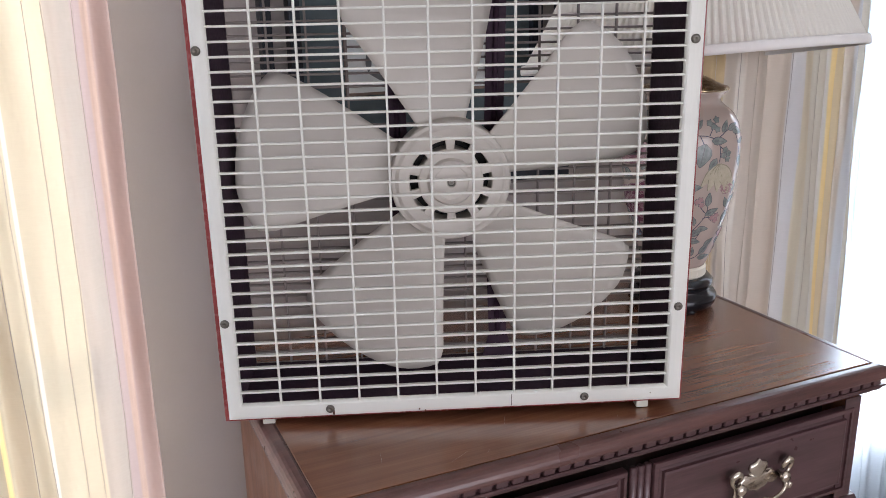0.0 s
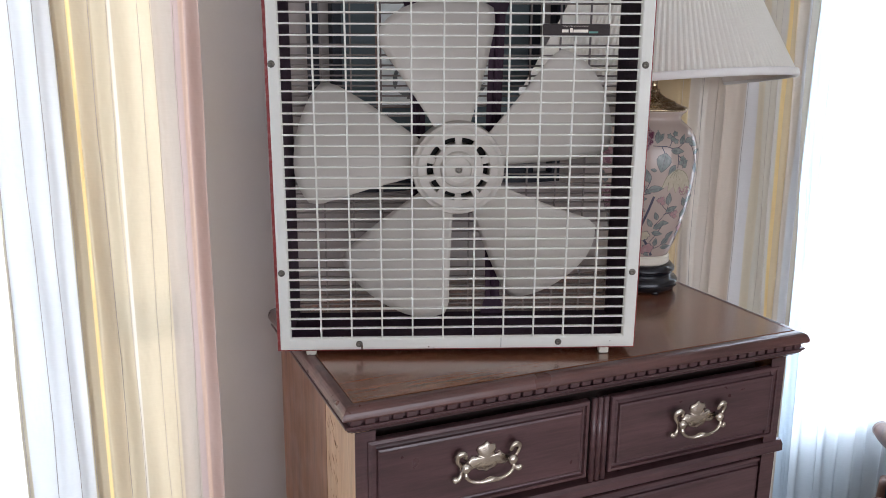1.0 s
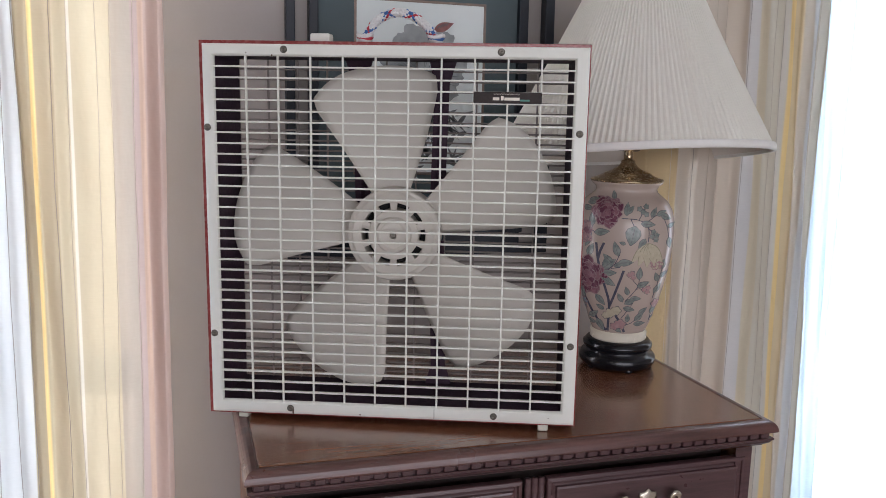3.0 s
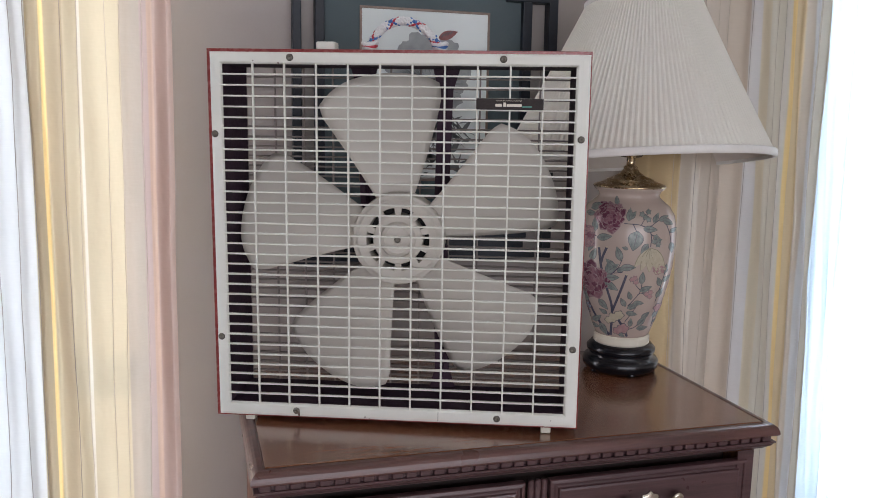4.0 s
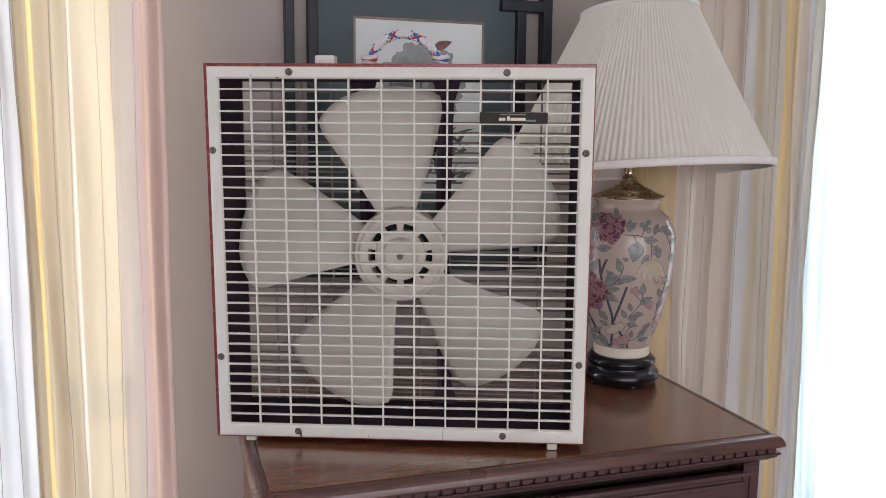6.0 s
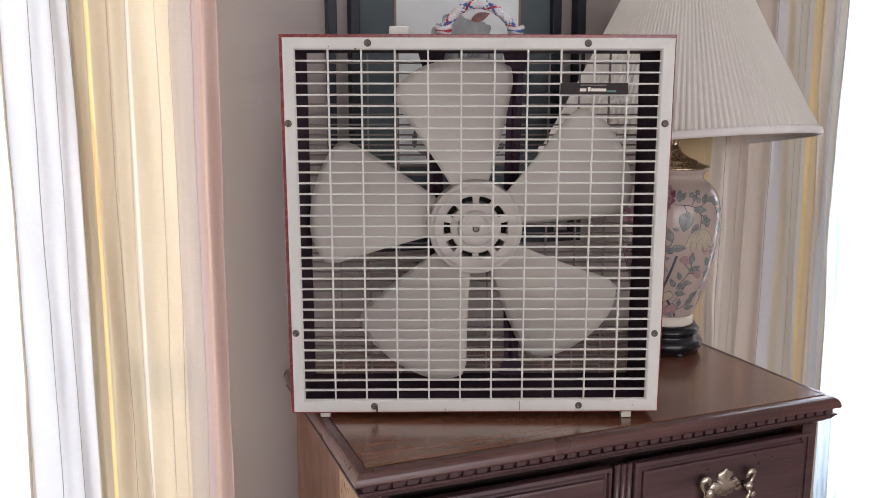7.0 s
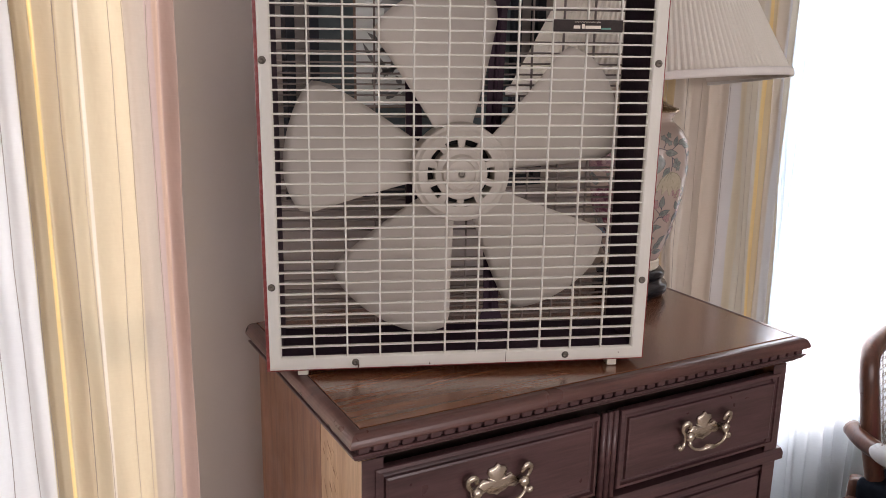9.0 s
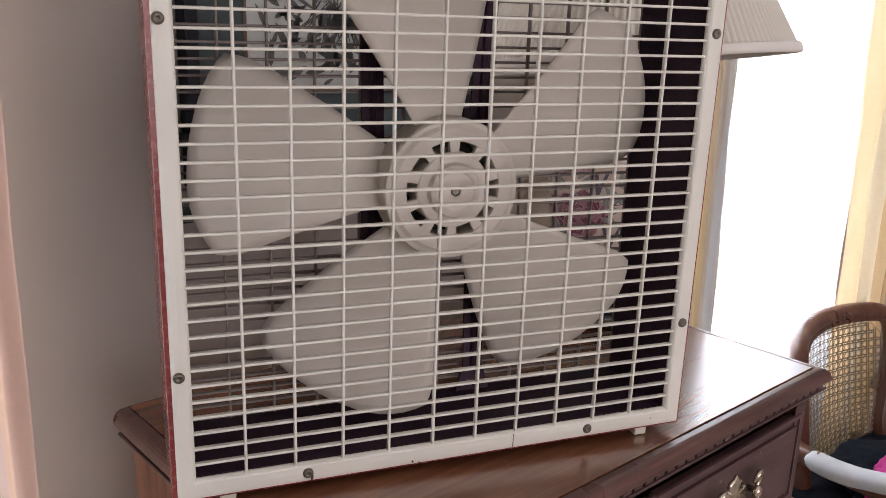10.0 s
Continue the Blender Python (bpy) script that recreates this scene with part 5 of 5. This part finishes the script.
for s in (-1, 1):
    arm = curve_pts([(s * 0.27, 0.04, 0.50), (s * 0.300, 0.05, 0.62), (s * 0.305, 0.00, 0.70), (s * 0.305, -0.22, 0.715), (s * 0.300, -0.33, 0.67), (s * 0.28, -0.32, 0.50)], 8)
    ar = part("armrest", tube(bmesh.new(), arm, 0.021, 12, flat=1.3), PLASTIC, oc, "dark grey plastic armrest", smooth=True)
part("gas_column", lathe(bmesh.new(), [(0.03, 0.09), (0.03, 0.28), (0.02, 0.285), (0.02, 0.42)], 20, Matrix.Translation((0, -0.2, 0))), PLASTIC, oc, smooth=True)
for k in range(5):
    a = 2 * math.pi * k / 5 + 0.3
    lg = part("base_leg", tube(bmesh.new(), [(0, -0.2, 0.11), (0.16 * math.cos(a), -0.2 + 0.16 * math.sin(a), 0.095), (0.31 * math.cos(a), -0.2 + 0.31 * math.sin(a), 0.07)], [0.03, 0.024, 0.018], 10), PLASTIC, oc, smooth=True)
    part("caster", lathe(bmesh.new(), [(0.012, -0.018), (0.028, -0.016), (0.028, 0.016), (0.012, 0.018)], 18, Matrix.Translation((0.3 * math.cos(a), -0.2 + 0.3 * math.sin(a), 0.028)), True), PLASTIC, lg, smooth=True)

# ---- cane armchair ----
ac = thing("cane_armchair", pose(1.953, 1.06, 0, 0, 0, 0), "carved walnut armchair with caned back and pale arm pads", "armchair")
BW, DROP = 0.268, 0.060           # half width at the shoulders; how far the upper back sits down


def back_pt(x, z):
    """The back is bowed in plan and leans away."""
    return Vector((x, -0.075 * (x / BW) ** 2 + 0.05 + 0.14 * (z - 0.62), z - DROP * min(1.0, (z - 0.44) / 0.2)))


half_rim = [(0.225, 0.46), (0.235, 0.56), (0.252, 0.66), (0.266, 0.76), (0.272, 0.835), (0.262, 0.876), (0.226, 0.897), (0.13, 0.903), (0.0, 0.905)]
rim = [(-x, z) for x, z in half_rim] + half_rim[-2::-1] + [(0.11, 0.445), (0, 0.44), (-0.11, 0.445), (-0.225, 0.46)]
rim3 = [back_pt(x * 0.965, z - 0.008) for x, z in rim]
path = curve_pts(rim3, 6)
part("back_frame", tube(bmesh.new(), path, 0.0240, 14, flat=0.9), WOOD_CHAIR, ac, "polished carved walnut frame", smooth=True)
inner = curve_pts([back_pt(x * 0.905, 0.655 + (z - 0.655) * 0.905) for x, z in rim], 6)
part("back_bead", tube(bmesh.new(), [p + Vector((0, -0.018, 0)) for p in inner], 0.0065, 8), WOOD_CHAIR, ac, smooth=True)
cane = bmesh.new()


def inside(x, z):
    hw = 0.222 + 0.034 * (z - 0.46) / 0.4
    return abs(x) < hw and 0.462 < z < 0.888 - 0.03 * (x / 0.25) ** 4 - 0.035 * max(0, abs(x) - 0.18) / 0.06


def strip(x0, z0, dx, dz, n, w, lift):
    run = []
    for i in range(n + 1):
        x, z = x0 + dx * i / n, z0 + dz * i / n
        if inside(x, z):
            run.append((x, z))
        else:
            if len(run) > 1:
                lay(run, dx, dz, w, lift)
            run = []
    if len(run) > 1:
        lay(run, dx, dz, w, lift)


def lay(run, dx, dz, w, lift):
    l = math.hypot(dx, dz)
    nx_, nz_ = -dz / l * w / 2, dx / l * w / 2
    rows_ = []
    for x, z in run:
        rows_.append([cane.verts.new(back_pt(x + nx_ * q, z + nz_ * q) + Vector((0, lift + (-0.0008 if q == 0 else 0), 0))) for q in (-1, 0, 1)])
    for a, b in zip(rows_, rows_[1:]):
        for j in range(2):
            cane.faces.new((a[j], a[j + 1], b[j + 1], b[j]))


CP = 0.0215
for i in range(-18, 19):
    for o in (-0.0030, 0.0030):
        strip(i * CP + o, 0.47, 0, 0.41, 24, 0.0030, 0.0)
for i in range(26):
    for o in (-0.0030, 0.0030):
        strip(-0.26, 0.47 + i * CP + o, 0.52, 0, 24, 0.0030, -0.0012)
for i in range(-46, 47):
    strip(i * CP + CP / 2, 0.47, 0.41, 0.41, 40, 0.0017, -0.0022)
    strip(i * CP + CP / 2, 0.47, -0.41, 0.41, 40, 0.0017, -0.0030)
tagged(part("cane_weave", cane, CANE, ac, "open hexagonal cane weave"), kind="stuff")
for s in (-1, 1):
    arm = curve_pts([(s * 0.262, 0.035, 0.620), (s * 0.285, -0.02, 0.608), (s * 0.30, -0.12, 0.600), (s * 0.305, -0.25, 0.592), (s * 0.30, -0.36, 0.578), (s * 0.295, -0.40, 0.550), (s * 0.28, -0.36, 0.52), (s * 0.27, -0.33, 0.42)], 7)
    am = part("arm", tube(bmesh.new(), arm, [0.023] * 12 + [0.021] * (len(arm) - 12), 12), WOOD_CHAIR, ac, smooth=True)
    pad = curve_pts([(s * 0.292, -0.055, 0.622), (s * 0.297, -0.075, 0.604), (s * 0.302, -0.16, 0.604), (s * 0.304, -0.26, 0.620), (s * 0.302, -0.33, 0.610), (s * 0.301, -0.345, 0.604)], 7)
    n_ = len(pad)
    part("arm_pad", tube(bmesh.new(), pad, [0.0245 * math.sqrt(max(0.08, 1 - (abs(2 * i / (n_ - 1) - 1)) ** 6)) for i in range(n_)], 16, flat=1.05), PAD, am, "pale grey upholstered arm pad", smooth=True)
    part("front_leg", tube(bmesh.new(), curve_pts([(s * 0.27, -0.33, 0.45), (s * 0.275, -0.35, 0.30), (s * 0.262, -0.33, 0.12), (s * 0.27, -0.36, 0.0)], 6), [0.03] * 6 + [0.022] * 13, 12), WOOD_CHAIR, ac, smooth=True)
    part("back_leg", tube(bmesh.new(), curve_pts([(s * 0.215, 0.03, 0.47), (s * 0.22, 0.05, 0.25), (s * 0.225, 0.10, 0.0)], 6), 0.021, 12), WOOD_CHAIR, ac, smooth=True)
part("seat_rail", boxed(-0.285, 0.285, -0.37, 0.04, 0.36, 0.425, bevel=0.012), WOOD_CHAIR, ac)
part("seat_cushion", boxed(-0.26, 0.26, -0.355, 0.015, 0.425, 0.495, bevel=0.03, seg=4), NAVY, ac, "dark blue seat cushion", smooth=True)


def heap(name, mat, cx, cy, z0, rx, ry, h, seed, label, cat):
    """Crumpled cloth lying in a heap."""
    bm = bmesh.new()
    bmesh.ops.create_icosphere(bm, subdivisions=5, radius=1)
    for v in bm.verts:
        p = v.co.copy()
        n = noise.noise(p * 1.7 + Vector((seed, 0, 0))) * 0.35 + abs(noise.noise(p * 4.3 + Vector((0, seed, 0)))) * 0.28 - abs(noise.noise(p * 9 + Vector((0, 0, seed)))) * 0.10
        p *= 1 + n
        v.co = (cx + p.x * rx, cy + p.y * ry, z0 + max(0.0, (p.z * 0.5 + 0.42)) * h)
    return tagged(part(name, bm, mat, smooth=True), label, cat, "clothes on the armchair")


heap("folded_jacket", NAVY, 1.90, 0.94, 0.494, 0.17, 0.10, 0.062, 3.0, "crumpled dark navy jacket lying on the armchair seat", "jacket")
heap("folded_sweater", NAVY, 1.80, 0.76, 0.494, 0.09, 0.07, 0.085, 9.0, "crumpled dark blue sweater on the armchair seat", "sweater")
heap("magenta_top", MAGENTA, 1.756, 0.842, 0.494, 0.070, 0.065, 0.150, 6.0, "bright magenta knitted top among dark clothes", "top")
